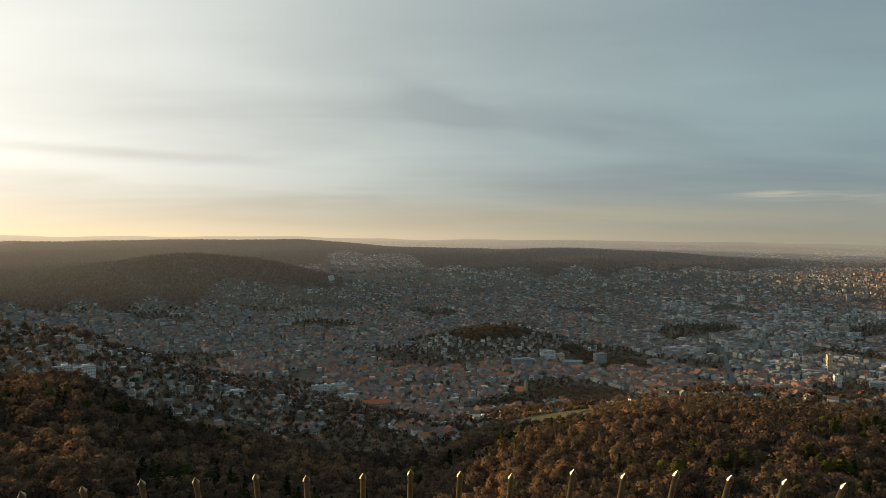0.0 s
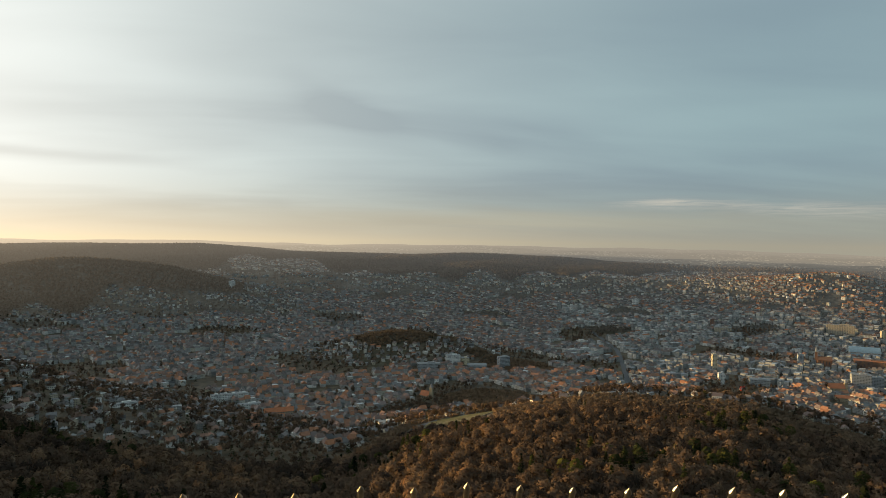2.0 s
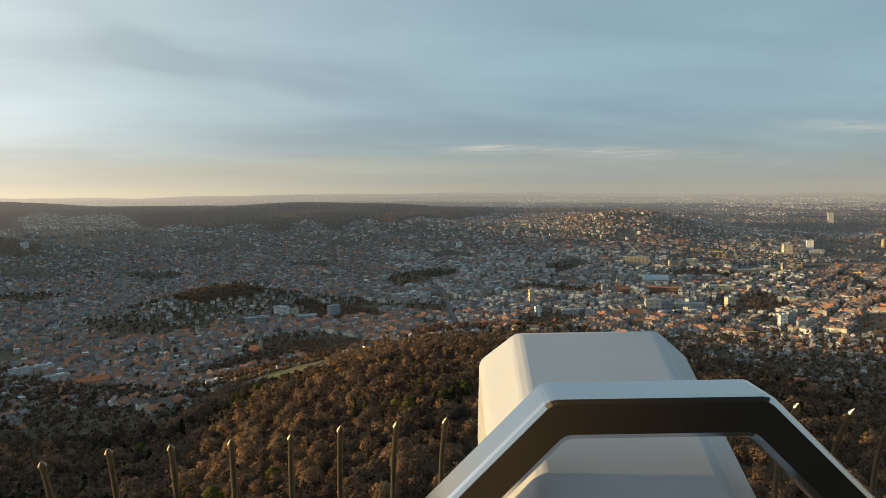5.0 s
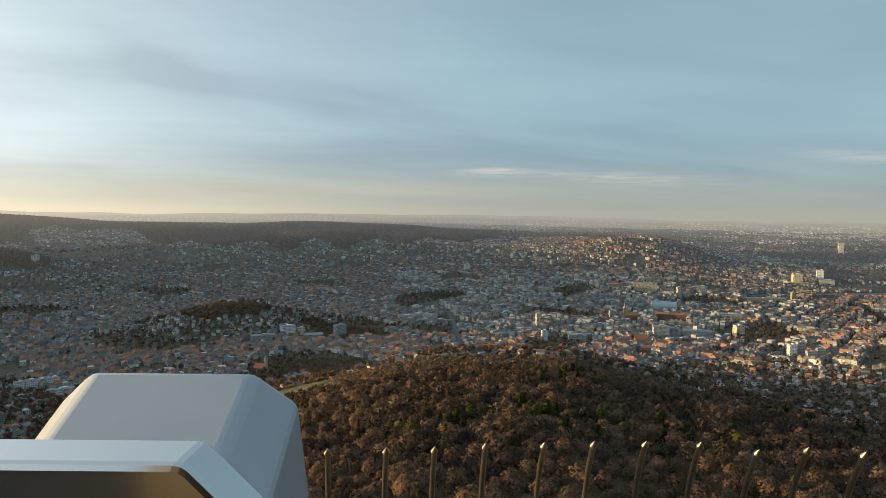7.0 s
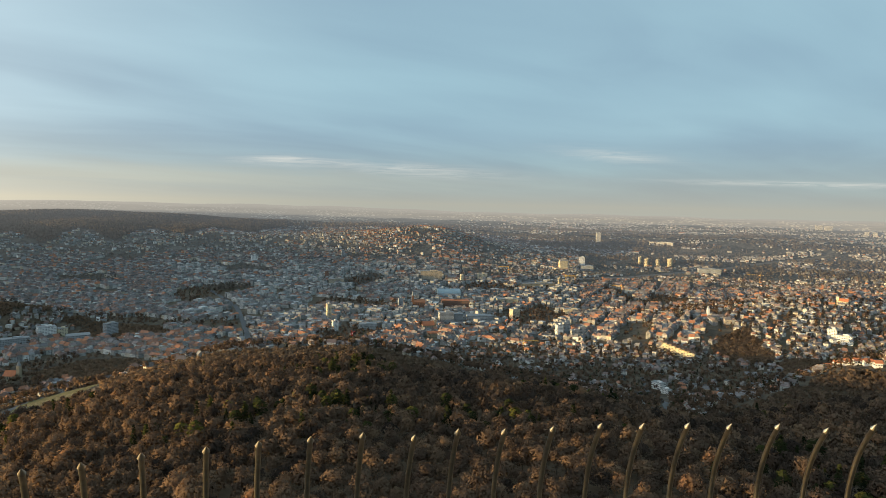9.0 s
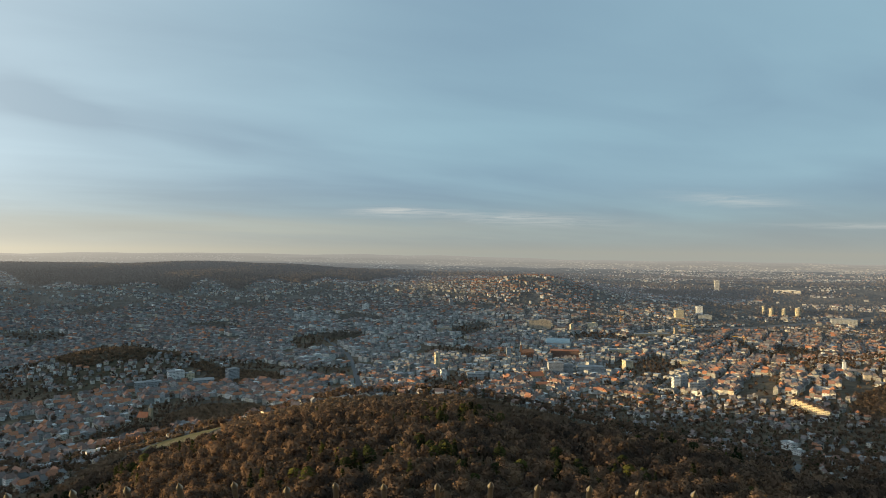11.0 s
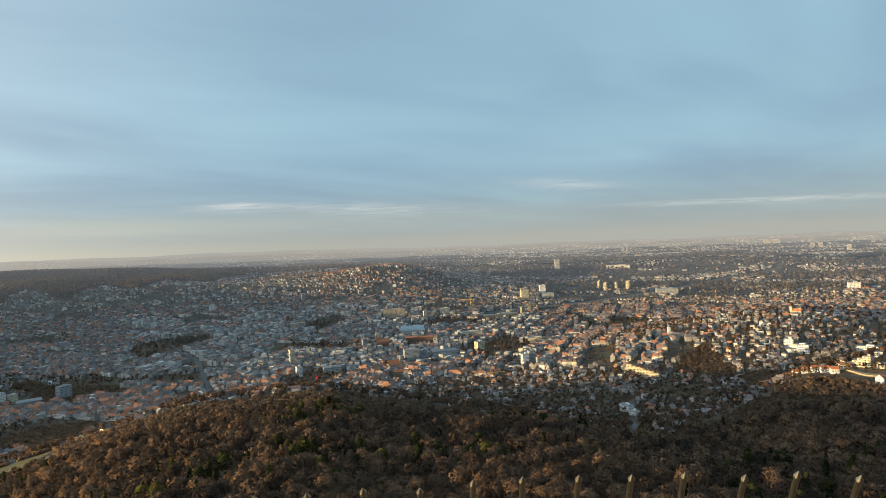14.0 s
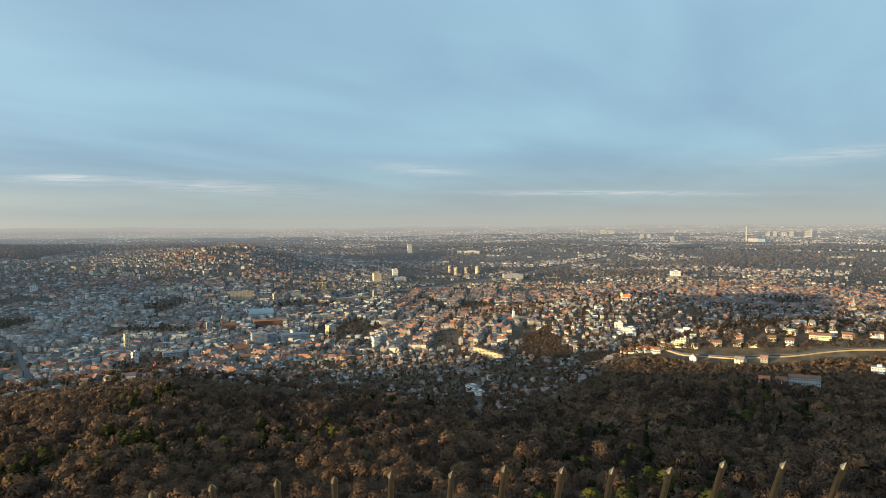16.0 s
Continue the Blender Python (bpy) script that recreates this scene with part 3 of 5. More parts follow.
def wood(name, label, pts, size, tones, crowns, mat):
    """Many trees in one mesh: pts (n, 3) feet, size a factor a tree, tones a tree."""
    g = np.random.default_rng(len(pts))
    V, T, M = [], [], []
    which = g.integers(0, len(crowns), len(pts))
    for k, (cr, nr) in enumerate(crowns):
        m = which == k
        n = m.sum()
        if not n:
            continue
        a = g.random(n) * 2 * np.pi
        ca, sa = np.cos(a)[:, None], np.sin(a)[:, None]
        s = size[m][:, None]
        sx = s * (0.8 + 0.4 * g.random((n, 1)))
        sz = s * (0.9 + 0.25 * g.random((n, 1)))
        X = (cr[None, :, 0] * ca - cr[None, :, 1] * sa) * sx + pts[m][:, 0:1]
        Y = (cr[None, :, 0] * sa + cr[None, :, 1] * ca) * sx + pts[m][:, 1:2]
        Zz = cr[None, :, 2] * sz + pts[m][:, 2:3]
        V.append(np.stack([X, Y, Zz], -1).reshape(-1, 3))
        M.append(np.stack([nr[None, :, 0] * ca - nr[None, :, 1] * sa, nr[None, :, 0] * sa + nr[None, :, 1] * ca, np.broadcast_to(nr[None, :, 2], X.shape)], -1).reshape(-1, 3))
        spread = np.repeat(g.normal(size=(n, cr.shape[0] // 3)) * 0.035, 3, axis=1)
        T.append((tones[m][:, None] + spread).clip(0, 1).ravel())
    V, T, M = np.concatenate(V), np.concatenate(T), np.concatenate(M)
    V = drawn_in(V)
    tri = np.arange(len(V)).reshape(-1, 3)
    return tagged(merged(name, V, [tri], [mat], [0], T, normals=M), label, "woods", kind="stuff")


def scatter(az0, az1, d0, d1, gap, jitter=0.42):
    """A jittered field of feet, in true places."""
    xs = np.arange(-d1, d1, gap)
    X, Y = np.meshgrid(xs, xs)
    X = X + (np.arange(len(xs)) % 2)[:, None] * gap * 0.5
    X, Y = X.ravel(), Y.ravel()
    d, az = np.hypot(X, Y), np.degrees(np.arctan2(X, Y))
    m = (az > az0) & (az < az1) & (d > d0) & (d < d1)
    X, Y = X[m], Y[m]
    X = X + rng.uniform(-jitter, jitter, len(X)) * gap
    Y = Y + rng.uniform(-jitter, jitter, len(Y)) * gap
    return X, Y, np.hypot(X, Y), np.degrees(np.arctan2(X, Y))


def street_rows(az0, az1, d0, d1, step, gap):
    """Feet of houses along streets that follow the slope."""
    out = []
    for d in np.arange(d0, d1, step):
        a = np.arange(math.radians(az0), math.radians(az1), gap / d)
        a = a + rng.uniform(-0.3, 0.3, len(a)) * gap / d + rng.random() * gap / d
        r = d + 40 * np.sin(a * 7 + d * 0.003) + 18 * np.sin(a * 23 + d * 0.01) + rng.uniform(-1, 1, len(a)) * (2.5 if d < 3600 else step * 0.45)
        keep = np.sin(a * d / 55 + d) > -0.72
        out.append(np.stack([np.sin(a[keep]) * r[keep], np.cos(a[keep]) * r[keep]], 1))
    x, y = np.concatenate(out).T
    return x, y, np.hypot(x, y), np.degrees(np.arctan2(x, y))


def patchy(x, y, s, seed=0.0):
    """A smooth field between 0 and 1."""
    return 0.5 + 0.25 * (np.sin(x / s + seed + 1.7 * np.sin(y / s * 0.7 + seed)) + np.sin(y / s * 1.3 + seed * 2 + 1.3 * np.cos(x / s * 0.9)))


crowns_finest = [twig_crown(k, 640, wide=6.4, size=0.98) for k in range(6)]
crowns_fine = [twig_crown(k, 300, wide=6.4, size=1.4) for k in range(6)]
crowns_mid = [twig_crown(k + 20, 124, wide=6.4, size=1.95) for k in range(6)]
crowns_small = [twig_crown(k + 60, 34, wide=6.2, size=3.2) for k in range(5)]
crowns_brush = [twig_crown(k + 70, 24, wide=8.2, tall=4.6, base=3.0, size=5.2) for k in range(5)]
crowns_tiny = [twig_crown(k + 80, 8, wide=6.2, size=6.6) for k in range(5)]
crowns_far = [twig_crown(k + 40, 15, wide=6.2, size=5.6) for k in range(5)]
firs = [needle_crown(k, 130) for k in range(3)]
pines = [needle_crown(k + 9, 150, 3.8, 8.0, 9.0, 1.9, False) for k in range(3)]
firs_far = [needle_crown(k + 5, 24, 3.0, 15.0, 3.0, 3.4) for k in range(3)]


def by_hairpin(a, d):
    """On the hairpin road or the vineyard."""
    road = (np.abs(a - np.interp(d, [900, 960, 1005, 1042], [5.9, 5.35, 5.2, 5.9])) * d / 57.3 < 13) & (d > 880) & (d < 1046)
    return road | (a > 5.4) & (a < 12.3) & (d > 952 + 5.5 * (a - 6)) & (d < 1066 + 5.5 * (a - 6))


FX, FY, FD, FA = scatter(-37, 91, 320, 1020, 11.0)
inside = FD < np.interp(FA, EDGE_AZ, EDGE_D) + 12 * np.sin(FA * 2.1) - 4
inside &= ~by_hairpin(FA, FD) & ~((FA > 4.6) & (FA < 11.5) & (FD > 925) & (rng.random(len(FX)) < 0.55))
FX, FY, FD, FA = FX[inside], FY[inside], FD[inside], FA[inside]
FZ = ground(FX, FY) - 0.5
ever = patchy(FX, FY, 60.0, 2.0) * 0.5 + rng.random(len(FX)) * 0.62 > 0.89
ftone = np.clip(0.22 + 0.45 * patchy(FX, FY, 45.0) + rng.normal(size=len(FX)) * 0.24, 0, 1)
fsize = 0.74 + 0.62 * rng.random(len(FX)) ** 1.4 - 0.2 * (FD > 900)
P = np.stack([FX, FY, FZ], 1)
et = np.clip(rng.random(len(FX)) ** 1.5, 0, 1)
pick = rng.random(len(FX)) < 0.5
single = (FA > 28) & (FA < 60) & (FD > 385) & (FD < 478)
nearest = (FD < 440) & ~single
near = (FD >= 440) & (FD < 560) & ~single
rest = ~near & ~nearest & ~single
wood("foreground_wood", "tall leafless brown beeches below the tower", P[nearest & ~ever], fsize[nearest & ~ever], ftone[nearest & ~ever], crowns_finest, TWIGS)
wood("near_wood", "dense leafless brown beech wood on the slope", P[near & ~ever], fsize[near & ~ever], ftone[near & ~ever], crowns_fine, TWIGS)
wood("slope_wood", "dense leafless brown wood on the hillside", P[rest & ~ever], fsize[rest & ~ever], ftone[rest & ~ever], crowns_mid, TWIGS)
wood("fir_wood", "dark green firs among bare trees", P[~single & ever & pick], fsize[~single & ever & pick], et[~single & ever & pick] * 0.7, firs, NEEDLES)
wood("pine_wood", "olive green pines among bare trees", P[~single & ever & ~pick], fsize[~single & ever & ~pick] * 0.95, 0.3 + 0.7 * et[~single & ever & ~pick], pines, NEEDLES)


def trunk_mesh(high, rad):
    """A tapered trunk with four limbs."""
    bm = bmesh.new()
    for k in range(5):
        lean = Matrix.Identity(4) if k == 0 else pose(0, 0, high * 0.62, 0, 38, 90 * k + 20)
        length, r = (high, rad) if k == 0 else (high * 0.45, rad * 0.45)
        bmesh.ops.create_cone(bm, cap_ends=True, segments=7, radius1=r, radius2=r * 0.35, depth=length, matrix=lean @ Matrix.Translation((0, 0, length / 2)))
    me = bpy.data.meshes.new("trunk")
    bm.to_mesh(me)
    bm.free()
    me.materials.append(BARK)
    return me


def tree_kind(label, crown, trunk, mat):
    V, M = crown
    ob = thing("tree", label, "tree", group="trees of the hillside wood")
    cr = merged("crown", V, [np.arange(len(V)).reshape(-1, 3)], [mat], [0], normals=M)
    cr.parent = ob
    tr = new("trunk", trunk)
    tr.parent = ob
    return ob


bare_trunk, fir_trunk = trunk_mesh(11.0, 0.32), trunk_mesh(15.0, 0.26)
kinds = [tree_kind("leafless brown broadleaf tree with a round crown", c, bare_trunk, OWN_TWIGS) for c in crowns_finest]
kinds += [tree_kind("dark green slender fir in the wood", firs[0], fir_trunk, OWN_NEEDLES), tree_kind("olive green round-headed pine in the wood", pines[0], fir_trunk, OWN_NEEDLES)]
fresh = [True] * len(kinds)
for i in np.flatnonzero(single):
    k = (6 if pick[i] else 7) if ever[i] else int(rng.integers(0, 6))
    s = float(fsize[i])
    m = pose(*map(float, P[i]), 0, 0, float(rng.random() * 360))
    if fresh[k]:
        ob, fresh[k] = kinds[k], False
        ob.matrix_basis = m @ Matrix.Diagonal((s, s, s, 1))
    else:
        ob = copy_thing(kinds[k], m)
        ob.scale = (s, s, s)

# ---- landmarks of the town ----
CLEAR = []


def stand(ob, az, d, turn=0.0):
    """Puts a thing that is drawn in true metres at a bearing and a distance."""
    x, y, _ = bearing(az, d)
    z = float(ground(x, y))
    q = drawn_in(np.array([x, y, z]))
    k = float(np.hypot(q[0], q[1]) / d)
    ob.matrix_basis = pose(*map(float, q), 0, 0, -az + turn) @ Matrix.Diagonal((k, k, k, 1))
    return x, y


def prism(outline, z0, z1, taper=1.0):
    """An upright solid over an outline of (x, y)."""
    bm = bmesh.new()
    a = [bm.verts.new((x, y, z0)) for x, y in outline]
    b = [bm.verts.new((x * taper, y * taper, z1)) for x, y in outline]
    n = len(outline)
    for k in range(n):
        bm.faces.new((a[k], a[(k + 1) % n], b[(k + 1) % n], b[k]))
    bm.faces.new(a)
    bm.faces.new(b)
    bmesh.ops.recalc_face_normals(bm, faces=bm.faces)
    return bm


def rect(w, d, x=0.0, y=0.0):
    return [(x - w / 2, y - d / 2), (x + w / 2, y - d / 2), (x + w / 2, y + d / 2), (x - w / 2, y + d / 2)]


def round_plan(r, n=20):
    return [(r * math.cos(2 * math.pi * k / n), r * math.sin(2 * math.pi * k / n)) for k in range(n)]


def saddle(w, d, z, ridge, over=0.6):
    """A pitched roof, its ridge along x."""
    bm = bmesh.new()
    s = ridge / (d / 2)
    prof = [(-d / 2 - over, z - over * s), (0, z + ridge), (d / 2 + over, z - over * s), (d / 2 + over, z - over * s + 0.4), (0, z + ridge + 0.4), (-d / 2 - over, z - over * s + 0.4)]
    ends = [[bm.verts.new((x, y, h)) for y, h in prof] for x in (-w / 2 - over, w / 2 + over)]
    for k in range(6):
        bm.faces.new((ends[0][k], ends[0][(k + 1) % 6], ends[1][(k + 1) % 6], ends[1][k]))
    bm.faces.new(ends[0])
    bm.faces.new(ends[1])
    bmesh.ops.recalc_face_normals(bm, faces=bm.faces)
    return bm


def glazing_row(w, d, gap=3.2):
    """A storey's windows on four sides of a block, as one mesh of thin panes."""
    bm = bmesh.new()
    for side in range(4):
        length, off = (w, d / 2) if side % 2 == 0 else (d, w / 2)
        n = max(1, int(length / gap))
        for c in range(n):
            u = ((c + 0.5) / n - 0.5) * length
            m, half = pose(0, 0, 0, 0, 0, 90 * side), length / n * 0.26
            at = [[bm.verts.new(m @ Vector((u + x * half, -off - y, z * 0.72))) for x, z in ((-1, -1), (1, -1), (1, 1), (-1, 1))] for y in (0.0, 0.12)]
            bm.faces.new(at[1])
            for j in (0, 1, 2, 3):
                bm.faces.new((at[0][j], at[0][(j + 1) % 4], at[1][(j + 1) % 4], at[1][j]))
    me = bpy.data.meshes.new("glazing")
    bm.to_mesh(me)
    bm.free()
    me.materials.append(GLASS)
    return me


def block(name, label, az, d, w, h, deep=None, turn=0.0, walls=None, top=None, ridge=0.0, plan=None, category="building"):
    """A block with its storeys of windows, a parapet or a pitched roof, and plant on top."""
    walls, top = walls or WHITE_WALL, top or GREY_TOP
    deep = deep or max(10.0, w * 0.6)
    ob = thing(name, label, category)
    CLEAR.append((*stand(ob, az, d, turn), 0.55 * max(w, deep) + 7))
    shape = plan or rect(w, deep)
    part("wall", prism(shape, -8, h), walls, ob)
    if ridge:
        part("roof", saddle(w, deep, h, ridge), top, ob)
    else:
        part("roof", prism([(x * 1.02, y * 1.02) for x, y in shape], h + 0.02, h + 0.7), top, ob)
        part("roof_plant", prism(rect(w * 0.35, deep * 0.35, w * 0.12), h + 0.7, h + 3.2), walls, ob)
    n = max(1, int(h / 3.4))
    row = None
    for k in range(n):
        if plan:
            bm = prism([(x * 1.006, y * 1.006) for x, y in shape], (k + 0.38) * h / n, (k + 0.38) * h / n + 1.5)
            part("glazing", bm, GLASS, ob)
            continue
        row = row or glazing_row(w, deep, 3.2 if d < 2600 else 5.5)
        o = tagged(new("glazing", row), kind="stuff")
        o.parent = ob
        o.location.z = (k + 0.55) * h / n
    return ob


def church(label, az, d, w, deep, h, tower, turn=0.0, walls=None, roof=None, side=1, spire=12.0):
    ob = thing("church", label, "church")
    CLEAR.append((*stand(ob, az, d, turn), w * 0.75 + 6))
    walls, roof = walls or STONE, roof or RED_TILES
    part("nave", prism(rect(w, deep), -6, h), walls, ob)
    part("gable", prism([(-w / 2, -0.2), (w / 2, -0.2), (w / 2, 0.2), (-w / 2, 0.2)], h, h + deep * 0.45), walls, ob)
    part("roof", saddle(w, deep, h, deep * 0.55), roof, ob)
    tw = part("tower", prism(rect(6.5, 6.5, side * (w / 2 + 3.4)), -6, tower), walls, ob)
    bm = bmesh.new()
    bmesh.ops.create_cone(bm, cap_ends=True, segments=8, radius1=4.4, radius2=0.1, depth=spire, matrix=Matrix.Translation((side * (w / 2 + 3.4), 0, tower + spire / 2)))
    part("spire", bm, GREY_TOP, tw)
    for k in range(4):
        for s in (-1, 1):
            bm = bmesh.new()
            bmesh.ops.create_cube(bm, size=1, matrix=Matrix.Translation(((k - 1.5) * w / 5, s * deep / 2, h * 0.55)) @ Matrix.Diagonal((1.6, 0.3, h * 0.55, 1)))
            part("window", bm, GLASS, ob)
    return ob


def crane(label, az, d, high, jib, turn, mat):
    """A tower crane: mast, jib, counter-jib, cab and ballast."""
    ob = thing("tower_crane", label, "crane")
    stand(ob, az, d, turn)
    bm = bmesh.new()
    for x in (-0.8, 0.8):
        for y in (-0.8, 0.8):
            bmesh.ops.create_cube(bm, size=1, matrix=Matrix.Translation((x, y, high / 2)) @ Matrix.Diagonal((0.35, 0.35, high, 1)))
    for k in range(int(high / 3)):
        bmesh.ops.create_cube(bm, size=1, matrix=pose(0, -0.8, 1.5 + 3 * k, 0, 45 if k % 2 else -45, 0) @ Matrix.Diagonal((2.2, 0.25, 0.3, 1)))
    part("mast", bm, mat, ob)
    part("jib", prism(rect(jib, 1.1, jib / 2), high, high + 1.3), mat, ob)
    part("counter_jib", prism(rect(jib * 0.3, 1.3, -jib * 0.15), high, high + 1.0), mat, ob)
    part("ballast", prism(rect(3, 1.6, -jib * 0.27), high - 2.4, high - 0.02), GREY_WALL, ob)
    part("cab", prism(rect(1.8, 1.8, 1.4, -1.2), high - 2.2, high - 0.02), WHITE_WALL, ob)
    part("apex", prism(rect(1.4, 1.4), high + 1.32, high + 6, 0.2), mat, ob)
    return ob


block("slab_tower", "tall cream slab tower lit on one side", 29.36, 2072, 12.5, 47, 20, 12, CREAM_WALL)
block("white_tower", "white tower block among city roofs", 29.88, 1883, 15, 28, 13, 20)
block("grey_tower", "slender grey tower in the city centre", 35.28, 2272, 15, 36, 12, 15, GREY_WALL)
block("brick_tower", "brown brick tower over a long block", 29.18, 2971, 15, 35.6, 14, 5, BROWN_WALL)
block("long_block", "long sand-coloured office block", 29.95, 2868, 62.5, 18.9, 22, 5, SAND_WALL)
block("white_high_rise", "white high-rise on the far side of town", 23.4, 3478, 26.5, 35, 20, 10)
block("pale_high_rise", "pale narrow high-rise on the slope", 30.47, 3581, 15.2, 41.1, 15, 10, GREY_WALL)
block("colonnade_building", "dark low building with a row of columns", 32.57, 1902, 47, 16, 30, 8, GREY_WALL)
hall = block("exhibition_hall", "large hall under a blue barrel roof", 39.29, 2570, 87, 15.8, 50, 6, GREY_WALL, BLUE_ROOF)
bm = bmesh.new()
bmesh.ops.create_cone(bm, cap_ends=True, segments=40, radius1=26, radius2=26, depth=86, matrix=Matrix.Translation((0, 0, 5)) @ pose(0, 0, 0, 0, 90, 0))
part("barrel_roof", bm, BLUE_ROOF, hall)
block("brick_hall", "broad dark red brick hall", 39.81, 2333, 92, 24, 40, 4, BROWN_WALL, RED_TILES)
church("dark brown sandstone church with a pointed tower", 36.85, 2319, 38, 17, 18, 40, 6, BROWN_WALL, BROWN_WALL, -1, 16)
block("bank_slab", "long beige slab block", 37.82, 3016, 93.8, 36.6, 20, 4, SAND_WALL)
block("cream_tower", "slim cream tower in the sun", 40.38, 2933, 12.4, 38.2, 13, 20, CREAM_WALL)
block("cream_block", "sunlit cream office block", 42.08, 3112, 41.7, 25.6, 24, -12, CREAM_WALL)
block("gold_cube", "golden cube-shaped office tower", 44.82, 2093, 24, 31, 24, 28, CREAM_WALL)
church("church with a steep red tiled roof", 37.6, 1896, 34, 18, 13, 26, 18, STONE, RED_TILES, 1, 10)
block("market_hall", "low hall with an orange tiled roof", 38.1, 1800, 36, 9, 16, 15, STONE, RED_TILES, 5)
block("glass_block", "dark green glass office block", 39.1, 1985, 42, 36, 30, 10, GREY_WALL)
block("glass_annex", "stepped glass block with a pale roof", 40.1, 2010, 26, 28, 24, 10, GREY_WALL)
block("office_range", "long blue-grey office building", 41.9, 2030, 74, 20, 34, 8, GREY_WALL)
block("white_apartments", "white apartment tower in full sun", 48.5, 1778, 16, 34, 18, 22)
# grey walls put this white tower's shade into its colour
block("white_apartments", "white apartment tower, its shade painted as grey walls", 49.05, 1800, 17, 36, 16, 22, GREY_WALL)
block("white_apartments", "pale blue-grey apartment block", 49.8, 1775, 22, 19, 14, 22, GREY_WALL)
block("white_apartments", "pale apartment slab behind garden trees", 50.35, 1790, 17, 23, 14, 22, GREY_WALL)
hr = block("round_high_rise", "stepped yellowish high-rise on a broad base", 48.68, 3622, 39.5, 48.5, 34, 15, CREAM_WALL)
part("podium", prism(rect(90, 50), -8, 10), SAND_WALL, hr)
block("white_slab", "tall white slab tower", 50.18, 3912, 31.3, 45.2, 20, 10)
block("comb_building", "broad pale office building", 50.6, 3680, 62.9, 25.2, 30, 8, GREY_WALL)
block("clock_tower", "square sandstone station tower", 48.45, 2975, 12.6, 39.7, 13, 30, STONE)
block("station_hall", "long low sandstone station hall", 46.6, 2962, 145.2, 12.6, 34, 20, STONE)
block("cream_office", "long cream building in the sun", 49.5, 2233, 54, 15, 20, 10, CREAM_WALL)
block("cream_office", "small cream block beside a park", 51.2, 2225, 25, 14, 18, 10, CREAM_WALL)
block("opera_house", "curved beige theatre building", 44.16, 2474, 74, 14, 40, 12, CREAM_WALL)
for k in range(3):
    block("gabled_house", "white gabled house front in the sun", 44.2 + 0.45 * k, 1990, 11, 9, 12, 100, WHITE_WALL, RED_TILES, 6, category="house")
for k in range(7):
    block("tenement", "tall sunlit tenement with a steep gable", 56.9 + 0.34 * k, 1640 - 14 * k, 13, 17, 13, 75, CREAM_WALL, BROWN_WALL, 6, category="house")
block("white_terrace_house", "stepped white modern apartment house", 56.5, 1344, 24, 12, 14, -40)
block("white_terrace_house", "white flat-roofed annex of a modern house", 57.1, 1310, 17, 8, 12, -40)
block("glass_villa", "wide pale modern house with terraces", 61.6, 1103, 26, 9, 12, -10, GREY_WALL)
block("far_tower", "single golden tower on the far plain", 51.43, 5778, 35.4, 70.9, 40, 10, HAZED_CREAM, HAZED_CREAM)
block("far_range", "long sunlit block on the far hill", 56.36, 5716, 185.4, 20.1, 60, -12, HAZED_CREAM, HAZED_CREAM)
for az, d, r, h in ((54.74, 4364, 10, 43), (55.26, 4182, 13, 46), (56.1, 4226, 12, 44), (57.04, 4270, 16, 49)):
    block("round_tower", "cylindrical apartment tower by the railway", az, d, 2 * r, h, 2 * r, 0, CREAM_WALL, plan=round_plan(r))
block("depot_hall", "large grey hall by the tracks", 59.95, 3882, 110, 31.2, 50, 10, GREY_WALL)
church("white chapel tower on the wooded hill", 59.7, 1925, 14, 9, 6, 27, 20, WHITE_WALL, RED_TILES, 1, 7)
block("clinic_block", "large white clinic in the sun", 72.81, 4018, 48.7, 38.2, 40, 15)
church("cream hilltop church with a stout tower", 69.1, 2120, 22, 12, 10, 21, -10, CREAM_WALL, RED_TILES, -1, 4)
for k, (w, h, da, dd) in enumerate(((20, 24, -0.4, 0), (34, 15, 0.35, -14), (46, 8, 0.2, -30))):
    block("white_palace", "stepped white building on the hillside", 68.9 + da, 1790 + dd, w, h, 16, -8)
block("modern_villa", "wide white modern building with terraces", 73.5, 1810, 44, 14, 18, -6)
for k in range(4):
    block("terraced_flats", "cream stepped terrace flats above the road", 73.5 - 0.32 * k, 1150 + 4 * k, 9, 14 - 3 * k, 12, -20, CREAM_WALL)
for az, d, w, h, col in ((72.1, 1150, 15, 8, "c"), (75.8, 1150, 16, 8, "s"), (77.3, 1150, 11, 8, "c"), (78.4, 1146, 12, 9, "c"), (79.7, 1170, 12, 8, "s"), (80.9, 1160, 12, 10, "w"), (82.9, 1190, 30, 9, "c"), (84.6, 1205, 14, 9, "s"), (86.4, 1225, 18, 9, "w")):
    block("crescent_villa", "sunlit villa above the curving road", az, d, w, h * 0.7, 10, 3, {"c": CREAM_WALL, "s": SAND_WALL, "w": WHITE_WALL}[col], BROWN_WALL, 3, category="house")
block("balcony_flats", "long white flats with balconies below the road", 81.9, 1030, 38, 10, 12, 4, GREY_WALL, BROWN_WALL, 3)
block("row_house", "small white house at the wood's edge", 79.2, 1020, 13, 7, 10, 5, WHITE_WALL, RED_TILES, 4, category="house")
block("row_house", "small pale house at the wood's edge", 80.35, 1022, 14, 7, 10, 5, WHITE_WALL, BROWN_WALL, 4, category="house")
block("row_house", "white flat-roofed house at the wood's edge", 86.5, 1100, 16, 8, 12, 5)
